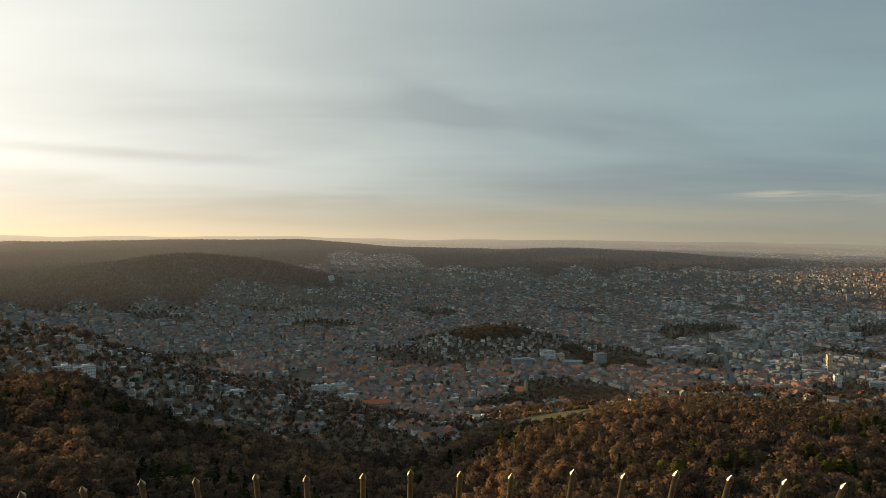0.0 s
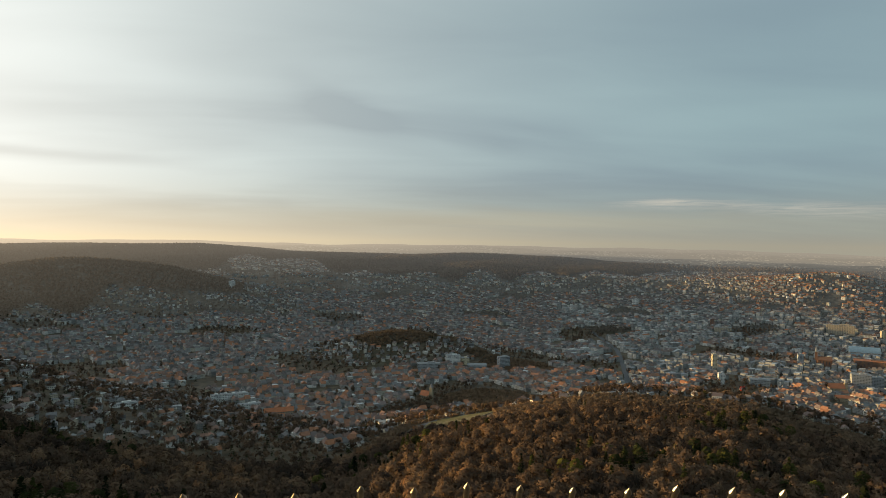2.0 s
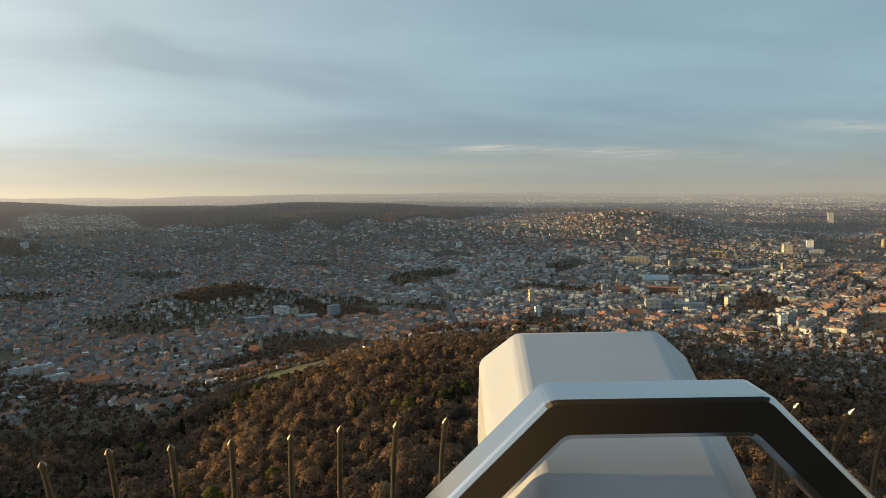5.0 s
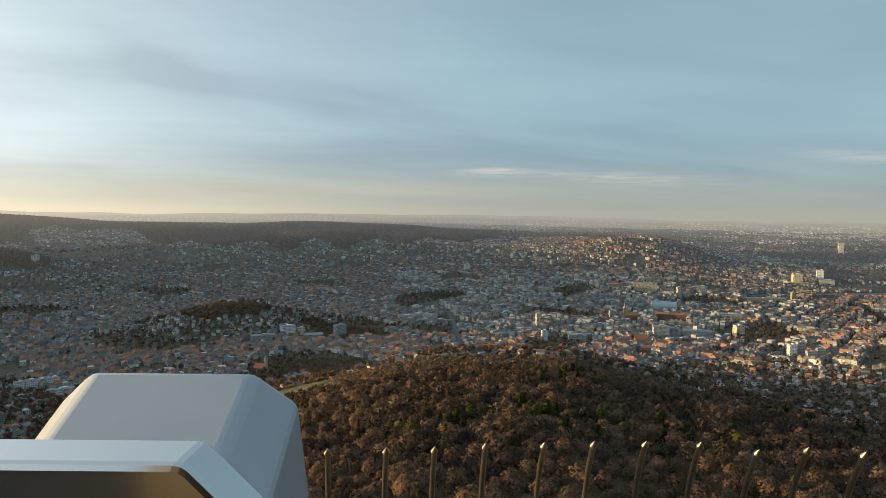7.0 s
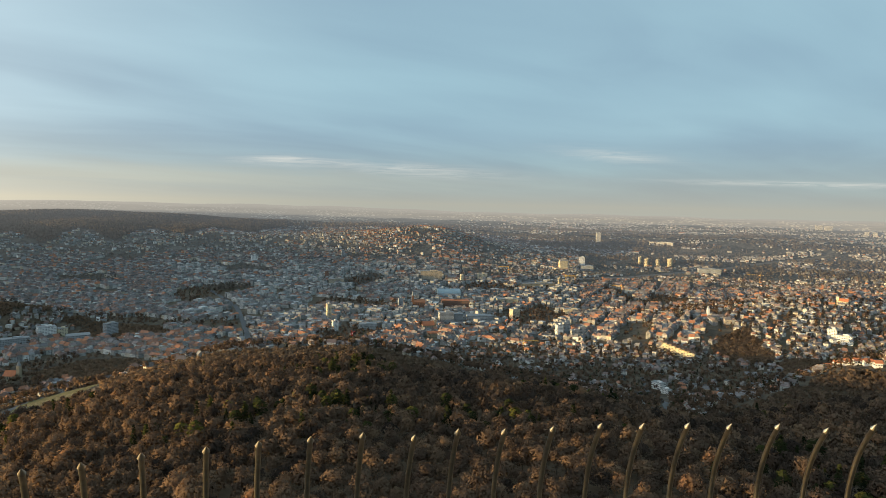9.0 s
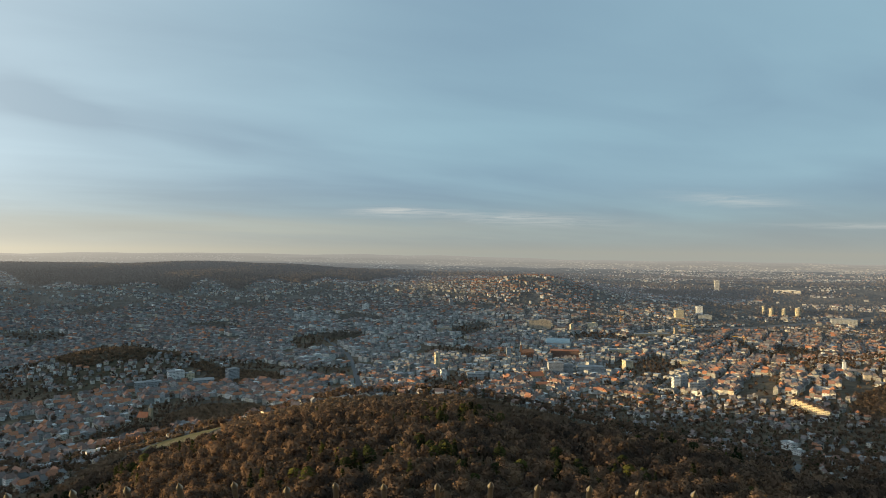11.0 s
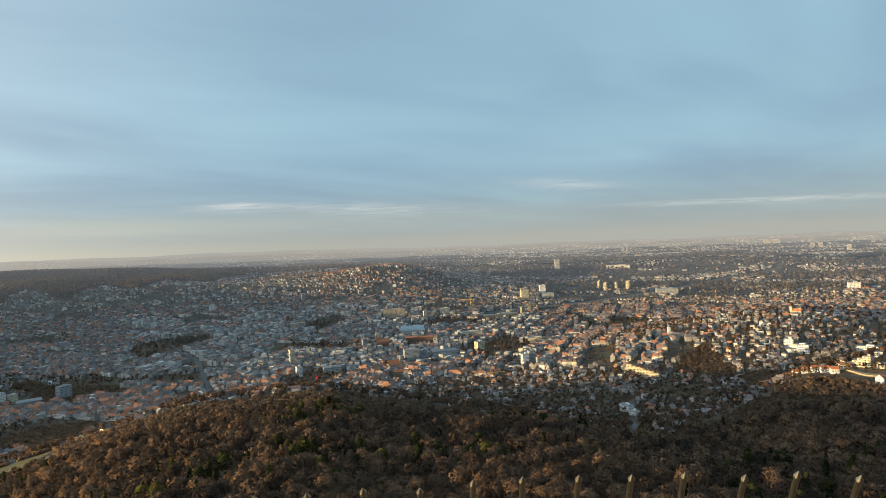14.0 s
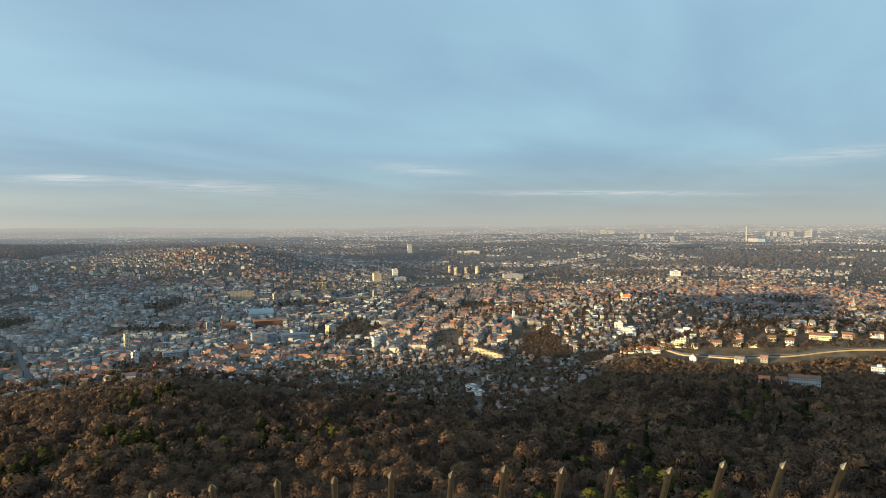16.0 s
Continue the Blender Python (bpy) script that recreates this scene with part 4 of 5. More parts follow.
for k in range(9):
    block("slope_house", "white terraced house stepping down the slope", 66.4 + 0.62 * k, 1235 - 13 * k, 10, 6.5, 9.5, 18, WHITE_WALL, RED_TILES, 3, category="house")
stack = thing("power_station", "power station with a tall pale chimney", "power station")
CLEAR.append((*stand(stack, 77.95, 7600, 0), 120))
part("chimney", prism(round_plan(9), -5, 172, 0.62), HAZED_CREAM, stack)
part("boiler_house", prism(rect(90, 60, 60), -5, 52), HAZED_CREAM, stack)
part("turbine_hall", prism(rect(60, 60, 140), -5, 48), BLUE_ROOF, stack)
part("bunker", prism(rect(60, 40, -60), -5, 24), SAND_WALL, stack)
for az, d, w, h in ((79.4, 9800, 50, 46), (79.9, 9800, 40, 58), (80.5, 9800, 60, 44), (81.0, 9800, 50, 52), (82.12, 9700, 80, 74), (67.3, 10500, 90, 56), (67.9, 10500, 90, 50), (70.3, 9000, 40, 40), (70.8, 9000, 40, 40), (72.6, 8000, 36, 50)):
    block("far_estate", "pale high-rise estate on the horizon", az, d, w, h, 40, 12, HAZED_CREAM, HAZED_CREAM)
church("distant church with a needle spire", 85.37, 2660, 24, 12, 10, 26, 10, STONE, BROWN_WALL, -1, 26)
church("distant red sandstone church with a spire", 76.41, 3380, 30, 14, 12, 26, 10, BROWN_WALL, BROWN_WALL, -1, 18)
church("church with a sunlit orange roof and a green-topped tower", 6.5, 1562, 24, 17, 9, 28, -38, STONE, RED_TILES, 1, 11)
block("market_building", "broad white flat-roofed hall", 3.36, 1174, 31, 11, 20, 10)
for k, (az, d, w, h) in enumerate(((-10.4, 1568, 18, 17), (-9.7, 1568, 18, 20), (-9.1, 1585, 20, 18), (-8.3, 1580, 22, 21))):
    block("balcony_block", "white apartment block with rows of balconies", az, d, w, h, 14, 14)
block("balcony_block", "lower white apartment wing with balconies", -7.8, 1506, 46, 11, 16, 12)
block("brewery_block", "white industrial block below the wooded hill", 8.7, 1956, 40, 26, 24, 10)
block("brewery_wing", "ochre industrial wing beside a white block", 9.7, 1965, 22, 19, 20, 10, CREAM_WALL)
block("factory_range", "long grey factory with a flat roof", 6.7, 1892, 62, 16, 24, 8, GREY_WALL)
block("factory_range", "pale factory hall with a shallow roof", 10.7, 1905, 52, 15, 26, 8, GREY_WALL, GREY_TOP, 4)
block("stepped_block", "pale stepped apartment block", 12.9, 1960, 32, 30, 18, 30, GREY_WALL)
block("long_school", "long building with a red tiled roof", -5.5, 1412, 58, 12, 15, 10, SAND_WALL, RED_TILES, 7)
block("white_hospital", "small white tower on the western slope", -9.21, 3405, 28.2, 32, 20, 10)
block("parking_frame", "open concrete parking deck", -0.32, 1227, 58, 5, 34, 10, GREY_WALL)
block("clinic_terraces", "white terraced clinic on the plateau", -28.9, 1050, 22, 8, 14, 10)
block("clinic_terraces", "taller white wing of a terraced clinic", -27.5, 1040, 26, 13, 14, 10)
block("terrace_houses", "row of stepped white terrace houses", -17.0, 1200, 40, 7, 12, 15)
ch = thing("factory_chimney", "slim brick factory chimney", "chimney")
stand(ch, -9.7, 2381)
part("stack", prism(round_plan(2.2, 12), -4, 48, 0.7), BROWN_WALL, ch)
part("rim", prism(round_plan(1.9, 12), 48, 49.2), GREY_WALL, ch)
crane("red tower crane among city roofs", 31.27, 1655, 36, 22, 70, CRANE_RED)
crane("yellow tower crane over a building site", 44.22, 3219, 50, 48, 170, CRANE_YELLOW)
crane("yellow tower crane by the station", 48.9, 3038, 42, 40, 10, CRANE_YELLOW)
crane("yellow tower crane by the park", 49.68, 3034, 38, 50, 190, CRANE_YELLOW)
crane("yellow tower crane above the hill houses", 63.56, 3448, 44, 52, 185, CRANE_YELLOW)
crane("yellow tower crane between villas", 45.6, 1640, 22, 36, 12, CRANE_YELLOW)
crane("yellow tower crane beside the tracks", 53.4, 2854, 30, 40, 175, CRANE_YELLOW)

vineyard = thing("vineyard", "terraced dry-grass vineyard on the spur", "vineyard")
for k in range(-5, 9):
    azs = np.linspace(6.0 + 0.12 * max(k, 0), 10.4 + 0.22 * k, 26)
    dd = 1003 + 6.5 * k + 7 * np.sin((azs - 6) * 0.7) + 5.5 * (azs - 6)
    px, py = np.sin(np.radians(azs)) * dd, np.cos(np.radians(azs)) * dd
    gz = ground(px, py)
    profile = ((0.0, -1.5), (0.0, 1.05), (0.5, 1.05), (0.5, 0.7), (5.9, 0.7), (5.9, -2.5))
    V = np.stack([np.stack([px * (dd + out) / dd, py * (dd + out) / dd, gz + h], 1) for out, h in profile], 1).reshape(-1, 3)
    i = np.arange(len(V)).reshape(-1, 6)
    stone, grass = (np.concatenate([np.stack([i[:-1, j], i[:-1, j + 1], i[1:, j + 1], i[1:, j]], 1) for j in js]) for js in ((0, 1, 2), (3, 4)))
    ob = merged("terrace", V, [stone, grass], [STONE, DRY_GRASS], [0, 1])
    ob.parent = vineyard

# ---- the town, quarter by quarter ----


def houses(name, label, xy, turn, wide, deep, high, ridge, wtone, rtone, flat, mats):
    """Many houses in one mesh. Arrays a house: place, turn, width, depth, height of the walls, height of the ridge over them, tones, and whether the roof is flat."""
    n = len(xy)
    z = ground(xy[:, 0], xy[:, 1])
    w, d = wide / 2, deep / 2
    ca, sa = np.cos(turn), np.sin(turn)

    def at(u, v, h):
        return np.stack([xy[:, 0] + u * ca - v * sa, xy[:, 1] + u * sa + v * ca, z + h], 1)

    # walls: a ring of eight, doubled at the corners for the window grid
    ring = [(-w, -d), (w, -d), (w, -d), (w, d), (w, d), (-w, d), (-w, d), (-w, -d)]
    V, UV = [], []
    run = [np.zeros(n), wide, wide * 0, deep, wide * 0, wide, wide * 0, deep]
    for k, (u, v) in enumerate(ring):
        V += [at(u, v, -6.0 + 0 * z), at(u, v, high)]
        UV += [np.stack([run[k], -6.0 + 0 * z], 1), np.stack([run[k], high], 1)]
    nb = 16
    o = 0.45
    e = np.where(flat, 0.0, o)
    hr = np.where(flat, 0.5, ridge)
    he = np.where(flat, 0.0, -0.2)
    hip = np.where(flat, 0.0, np.where(rtone > 0.6, 0.0, d * 0.55))
    roof = [at(-w - e, -d - e, high + he), at(w + e, -d - e, high + he), at(w + e, d + e, high + he), at(-w - e, d + e, high + he)]
    rid = np.where(flat, d, 0.0)
    V += roof + [at(-w - e + hip, -rid, high + hr), at(w + e - hip, -rid, high + hr), at(w + e - hip, rid, high + hr), at(-w - e + hip, rid, high + hr)]
    UV += [np.zeros((n, 2))] * 8
    per = len(V)
    VV = np.stack(V, 1).reshape(-1, 3)
    UU = np.stack(UV, 1).reshape(-1, 2)
    T = np.concatenate([np.repeat(wtone[:, None], nb, 1), np.repeat(rtone[:, None], per - nb, 1)], 1).ravel()
    base = (np.arange(n) * per)[:, None, None]
    walls = (np.array([[4 * k, 4 * k + 2, 4 * k + 3, 4 * k + 1] for k in range(4)])[None] + base).reshape(-1, 4)
    rq = np.array([[16, 17, 21, 20], [17, 18, 22, 21], [18, 19, 23, 22], [19, 16, 20, 23], [20, 21, 22, 23]])[None] + base
    pitched = rq[~flat].reshape(-1, 4)
    level = rq[flat].reshape(-1, 4)
    VV = drawn_in(VV)
    return tagged(merged(name, VV, [walls, pitched, level], mats, [0, 1, 2], T, UU), label, "houses", kind="stuff")


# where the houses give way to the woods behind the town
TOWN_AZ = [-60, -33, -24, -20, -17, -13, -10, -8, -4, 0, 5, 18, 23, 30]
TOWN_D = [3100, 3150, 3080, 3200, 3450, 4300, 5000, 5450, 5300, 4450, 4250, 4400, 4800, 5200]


def built_up(x, y):
    """How thickly the town stands: 0 none, 1 villas, 2 closed blocks."""
    d, az = np.hypot(x, y), np.degrees(np.arctan2(x, y))
    z = ground(x, y)
    out = np.full(x.shape, 2)
    slope = np.hypot(ground(x + 20, y) - ground(x - 20, y), ground(x, y + 20) - ground(x, y - 20)) / 40
    out[(slope > 0.16) | (z > 100)] = 1
    out[d > np.interp(az, [-12, -4, 34, 44], [2900, 3750, 3750, 3300])] = 1
    out[(az > 39) & (d < 1700) | (az > 62) & (d < 2600)] = 1
    out[(az < -13) & (d < 1750)] = 1
    de = np.interp(az, EDGE_AZ, EDGE_D)
    out[d < de + np.interp(az, [-2, 4, 38, 44], [25, 105, 105, 25])] = 0
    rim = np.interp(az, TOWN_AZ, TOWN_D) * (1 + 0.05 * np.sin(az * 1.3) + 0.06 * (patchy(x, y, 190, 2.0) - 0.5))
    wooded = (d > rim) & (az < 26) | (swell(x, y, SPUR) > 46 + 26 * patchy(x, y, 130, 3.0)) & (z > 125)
    wooded |= (az < -27.5) & (d > 1430 + 120 * patchy(x, y, 90, 1.0)) & (d < 2150)

    def blob(a0, d0, ra, rd):
        return np.hypot((az - a0) / ra, (d - d0) / rd) + 0.9 * (patchy(x, y, 45, a0) - 0.5) < 0.95

    wooded |= blob(4.3, 2165, 5.0, 110) | blob(13, 1985, 4.0, 105) | blob(11.5, 1575, 3.6, 85) | blob(21.6, 2760, 1.9, 48) | blob(62.4, 1650, 2.0, 130) | blob(66.5, 1430, 1.6, 110) | blob(72, 1300, 2.0, 60)
    wooded |= (az > 62) & (d < np.interp(az, [62, 70, 73, 77, 81, 85, 90], [980, 1120, 1085, 1070, 1090, 1130, 1180])) & (d > de)
    out[wooded] = 0
    return out


def town():
    g = np.random.default_rng(3)
    rows = []
    # closed blocks round yards, quarter by quarter with its own turn
    step = 68.0
    xs = np.arange(-5200, 5200, step)
    X, Y = np.meshgrid(xs, xs)
    X, Y = X.ravel(), Y.ravel()
    X, Y = X * 0.866 - Y * 0.5 + g.uniform(-7, 7, len(X)), X * 0.5 + Y * 0.866 + g.uniform(-7, 7, len(X))
    thick = built_up(X, Y)
    for x, y, dense in zip(X, Y, thick):
        qx, qy = round(x / 640), round(y / 640)
        turn = 0.52 + ((qx * 37 + qy * 61) % 90) * 0.0174 * 0.5 - 0.4
        c, s = math.cos(turn), math.sin(turn)
        bx, by = x, y
        d, az = math.hypot(bx, by), math.degrees(math.atan2(bx, by))
        if not (-37 < az < 91 and 900 < d < 3950):
            continue
        if dense != 2:
            continue
        if g.random() < (0.05 if az < 43 else 0.14) or patchy(bx, by, 105, 7.0) > 0.79:
            continue
        modern = (17 < az < 50) and 1900 < d < 3400 and g.random() < 0.62
        bw, bd = step * g.uniform(0.78, 0.86), step * g.uniform(0.72, 0.84)
        if modern:
            k = g.integers(2, 5)
            for j in range(k):
                for i in range(3):
                    if g.random() < 0.12:
                        continue
                    u = (j + 0.5) / k * bw - bw / 2
                    v = (i - 1) * bd * 0.33
                    rows.append((bx + u * c - v * s, by + u * s + v * c, turn, bw / k * g.uniform(0.65, 0.98), bd * g.uniform(0.2, 0.31), g.uniform(7, 20), 3.0, g.uniform(0.0, 0.62) if az < 38 else g.uniform(0.0, 0.42), g.random() ** 1.3, g.random() < 0.72))
            continue
        hb = g.uniform(8.5, 13)
        for side in range(4):
            length = bw if side % 2 == 0 else bd - 24
            off = (bd if side % 2 == 0 else bw) / 2 - 6.0
            n = max(1, int(length / g.uniform(8.5, 14)))
            for j in range(n):
                if g.random() < 0.07:
                    continue
                u = (j + 0.5) / n * length - length / 2
                a = side * math.pi / 2
                lx, ly = (u * math.cos(a) + off * math.sin(a), u * math.sin(a) - off * math.cos(a))
                rows.append((bx + lx * c - ly * s, by + lx * s + ly * c, turn + a, length / n * 0.99, g.uniform(10.5, 13), hb + g.uniform(-2.0, 2.0), g.uniform(4.5, 7.0), g.random() ** (1.5 if az < 40 else 2.2), g.choice((g.uniform(0.4, 0.6), g.uniform(0.84, 1.0))) if g.random() < (0.36 if az > 43 else 0.7 if d < 2000 else 0.18) else g.uniform(0.0, 0.8), g.random() < 0.10))
        for j in range(g.integers(0, 3)):
            rows.append((bx + g.uniform(-14, 14), by + g.uniform(-14, 14), turn, g.uniform(8, 16), g.uniform(8, 14), g.uniform(4, 9), 2.5, g.random(), g.random(), g.random() < 0.6))
    # villas and small blocks on the slopes and farther out
    for d0, d1, gap in ((900, 2300, 18), (2300, 3600, 20), (3600, 5600, 24), (5600, 9500, 40), (9500, 13000, 110)):
        VX, VY, VD, VA = scatter(-37, 91, d0, d1, gap, 0.36) if d0 in (900, 9500) else street_rows(-37, 91, d0, d1, gap * 1.6, gap * 0.66)
        b = built_up(VX, VY)
        near_share = np.where((VA < -12) & (VD < 1750), 0.4, np.where((VA > 39) & (VD < 1500), np.where(patchy(VX, VY, 38, 2.0) > 0.5, 0.46, 0.1), np.where(patchy(VX, VY, 130, 3.0) > 0.3, 0.62, 0.38)))
        clump = patchy(VX, VY, 75, 5.0) + 0.6 * (patchy(VX, VY, 260, 1.0) - 0.5) + 0.25 * (g.random(len(VX)) - 0.5)
        clump = clump + 0.3 * (np.hypot((VA - 36.5) / 5.5, (VD - 4000) / 600) < 1)
        slope_share = np.where(clump > 0.5, 0.95, np.where(clump > 0.36, 0.5, 0.16))
        plain_share = np.where(patchy(VX, VY, 170, 8.0) + 0.8 * (patchy(VX, VY, 600, 2.0) - 0.5) > 0.57, 0.5, 0.02) * np.where(VD > 9500, 0.5, 1.0)
        far_share = np.where((VA > 50) | (VD > 5700), np.where(VA < 40, 0.0, 1.0) * plain_share, slope_share)
        keep = (b == 1) & (g.random(len(VX)) < np.where(VD < 3600, near_share, far_share))
        for x, y in zip(VX[keep], VY[keep]):
            d = math.hypot(x, y)
            plain = d > 3800 and x > 1.2 * y
            hill = math.hypot(x / d - 0.60, y / d - 0.80) < 0.09 and 3400 < d < 4800
            turn = math.atan2(y, x) + g.uniform(-0.5, 0.5) + (1.57 if g.random() < 0.5 else 0)
            grow = (1.0 if d < 3600 else 1.15 if hill else 1.1 if d < 5600 else 1.0 if d < 9500 else 2.0) * math.exp(g.normal() * (0.22 if d > 3600 else 0.05))
            if plain and g.random() < 0.05:
                grow *= 2.2
            bright = g.random() < (0.25 if hill else 0.10 if plain else 0.3 if d > 3600 and x < 0 else 0.5)
            rows.append((x, y, turn, g.uniform(8, 14) * grow, g.uniform(7.5, 10.5) * grow, g.uniform(5.5, 9.5) * min(grow, 1.5), g.uniform(3, 5), g.uniform(0.55, 1.0) if bright else g.uniform(0.0, 0.3),
                         g.choice((0.55, 0.9, 0.97)) if hill else g.random() if d < 3800 else g.choice((0.1, 0.3, 0.45, 0.55, 0.68, 0.72, 0.76, 0.9)), g.random() < 0.2))
    return np.array(rows)


TOWN = town()
for cx, cy, cr in CLEAR:
    TOWN = TOWN[np.hypot(TOWN[:, 0] - cx, TOWN[:, 1] - cy) > cr]
TD, TA = np.hypot(TOWN[:, 0], TOWN[:, 1]), np.degrees(np.arctan2(TOWN[:, 0], TOWN[:, 1]))
on_road = (np.abs(TA - np.interp(TD, [1010, 1090, 1150, 1230, 1330, 1420], [57.2, 57.0, 57.2, 56.6, 55.6, 55.2])) * TD / 57.3 < 12) & (TD < 1430)
on_road |= (np.abs(TA - np.interp(TD, [1750, 2050, 2400, 2750], [23, 22.6, 22.0, 20])) * TD / 57.3 < 13) & (TD > 1740) & (TD < 2760)
on_road |= (TD < 1130) & (TA > 4) & (TA < 13)
on_road |= (np.abs(TD - np.interp(TA, [70.8, 73.1, 77.2, 81.1, 84.7, 90], [1190, 1118, 1104, 1124, 1166, 1215])) < 17) & (TA > 70) & (TA < 91)
on_road |= by_rail(TA, TD)
TOWN = TOWN[~on_road]
# the villas that stand nearest are built one by one
TD, TA = np.hypot(TOWN[:, 0], TOWN[:, 1]), np.degrees(np.arctan2(TOWN[:, 0], TOWN[:, 1]))
lone = (TOWN[:, 5] < 9.6) & (TOWN[:, 4] < 10.6) & (TD < 1420) & (TA > -34) & (TA < 90)
lone &= np.argsort(np.argsort(np.where(lone, TD, 1e9))) < 280
VILLAS, TOWN = TOWN[lone], TOWN[~lone]
quarter = ((np.degrees(np.arctan2(TOWN[:, 0], TOWN[:, 1])) + 60) / 30).astype(int)
distant = np.hypot(TOWN[:, 0], TOWN[:, 1]) > 4300
for q in np.unique(quarter):
    # distant houses get the wall and roof copies with painted haze
    for sel, label, mats in ((~distant, "closely built houses with tiled roofs and pale walls", [WALL, ROOF, FLAT_ROOF]), (distant, "far houses with tiled roofs and pale walls, haze painted in", [HAZED_WALL, HAZED_ROOF, HAZED_ROOF])):
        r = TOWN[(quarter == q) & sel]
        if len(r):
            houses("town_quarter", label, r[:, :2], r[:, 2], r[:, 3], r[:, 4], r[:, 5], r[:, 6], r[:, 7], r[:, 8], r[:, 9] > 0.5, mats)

# far woods and garden trees
WX, WY, WD, WA = (np.concatenate(q) for q in zip(scatter(-37, 91, 880, 2500, 7.6), scatter(-37, 91, 2500, 6800, 15.5)))
none = built_up(WX, WY) == 0
wz = ground(WX, WY)
WP = np.stack([WX, WY, wz], 1)
far_wood = (WD > 2500) & none & (WD < 6700) & (rng.random(len(WX)) < np.where(WD > 3500, 0.62, 0.85))
hill_wood = (WD <= 2500) & none & ~by_hairpin(WA, WD) & (rng.random(len(WX)) < np.where((WD > 1350) & (WA < 60), 0.75, 0.95)) & (WD > np.interp(WA, EDGE_AZ, EDGE_D) - 8)
# broad patches paint the shading of soft ridges into the tone
wtone = np.clip(0.1 + 0.3 * patchy(WX, WY, 90) + 0.4 * patchy(WX, WY, 330, 1.0) + 0.13 * rng.normal(size=len(WX)), 0, 1)
wood("far_wood", "leafless brown woods on the far hills, haze painted in", WP[far_wood], np.where(WD > 3500, 1.35, 1.15)[far_wood], wtone[far_wood] * 0.6 + 0.2, crowns_tiny, HAZED_CANOPY)


def open_ground(x, y):
    """Away from the landmarks' walls."""
    free = np.ones(len(x), bool)
    for cx, cy, cr in CLEAR:
        free &= np.hypot(x - cx, y - cy) > cr * 0.8
    return free


hill_wood &= open_ground(WX, WY)
# hilltop woods get a paler tone in place of sunlight
htone = np.clip(wtone * 0.7 + 0.18 + 0.12 * (WD >= 1350) + 0.09 * rng.normal(size=len(WX)), 0, 1)
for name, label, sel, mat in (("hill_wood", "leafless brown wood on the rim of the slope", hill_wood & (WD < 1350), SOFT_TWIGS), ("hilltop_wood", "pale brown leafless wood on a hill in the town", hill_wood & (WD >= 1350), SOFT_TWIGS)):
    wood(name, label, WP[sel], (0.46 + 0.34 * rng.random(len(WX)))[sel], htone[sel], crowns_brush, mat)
GX, GY, GD, GA = (np.concatenate(q) for q in zip(scatter(-37, 91, 890, 1650, 11.0, 0.5), scatter(-37, 91, 1650, 5600, 16.5, 0.5)))
b = built_up(GX, GY)
m = (b == 1) & (rng.random(len(GX)) < np.where(GD < 2300, np.where(GA < -10, 0.45, np.where(GA > 40, np.where(GD < 1450, 0.9, 0.72), 0.8)), np.where(GD < 3500, 0.42, 0.2))) | (b == 2) & (rng.random(len(GX)) < np.where(patchy(GX, GY, 105, 7.0) > 0.78, 0.8, np.where(GA > 43, 0.42, np.where(GD < 2200, 0.16, 0.05))))
m &= ~by_rail(GA, GD) & ~by_hairpin(GA, GD) & ~((np.abs(GA - 57.0) < 0.4) & (GD < 1300)) & ~((GA > 70) & (GD > 1060) & (GD < 1124 + 8 * np.maximum(GA - 81, 0)))
m &= open_ground(GX, GY)
G = np.stack([GX, GY, ground(GX, GY)], 1)
dark = rng.random(len(GX)) < 0.16
gsize = np.where((GD < 1750) & (GA < 40) | (GD < 1060), 0.6, 0.44) + 0.5 * rng.random(len(GX))
gtone = 0.15 + rng.random(len(GX)) * 0.6
for name, sel, cr in (("garden_trees", m & ~dark & (GD < 1750), crowns_small), ("park_trees", m & ~dark & (GD >= 1750) & (GD < 3000), crowns_far), ("outskirts_trees", m & ~dark & (GD >= 3000), crowns_tiny)):
    # the outskirts' trees take the canopy colour with haze painted in
    wood(name, "bare brown trees in gardens between houses", G[sel], gsize[sel], gtone[sel], cr, HAZED_CANOPY if name == "outskirts_trees" else TWIGS)
wood("garden_conifers", "dark conifers in gardens between houses", G[m & dark & (GD < 3000)], (0.5 + 0.4 * rng.random(len(GX)))[m & dark & (GD < 3000)], rng.random(len(GX))[m & dark & (GD < 3000)] * 0.6, firs_far, NEEDLES)

LX, LY, LD, LA = scatter(20, 99, 3900, 7600, 34.0)
strip = patchy(LA / 57.3 * LD * 0.35, LD, 150, 4.0) + 0.5 * (patchy(LX, LY, 420, 2.0) - 0.5)
m = (strip > 0.62) & ~by_rail(LA, LD) & (LA > np.where(LD > 5200, 24, 46)) & (np.hypot((LA - 52) / 9, (LD - 3950) / 500) > 1) & (rng.random(len(LX)) < 0.75)
wood("plain_woods", "brown copses and hedges on the far plain, haze painted in", np.stack([LX, LY, ground(LX, LY) - 2], 1)[m], (1.3 + 0.6 * rng.random(len(LX)))[m], np.clip(0.45 + 0.4 * patchy(LX, LY, 300), 0, 1)[m], crowns_tiny, HAZED_CANOPY)

# ---- villas ----


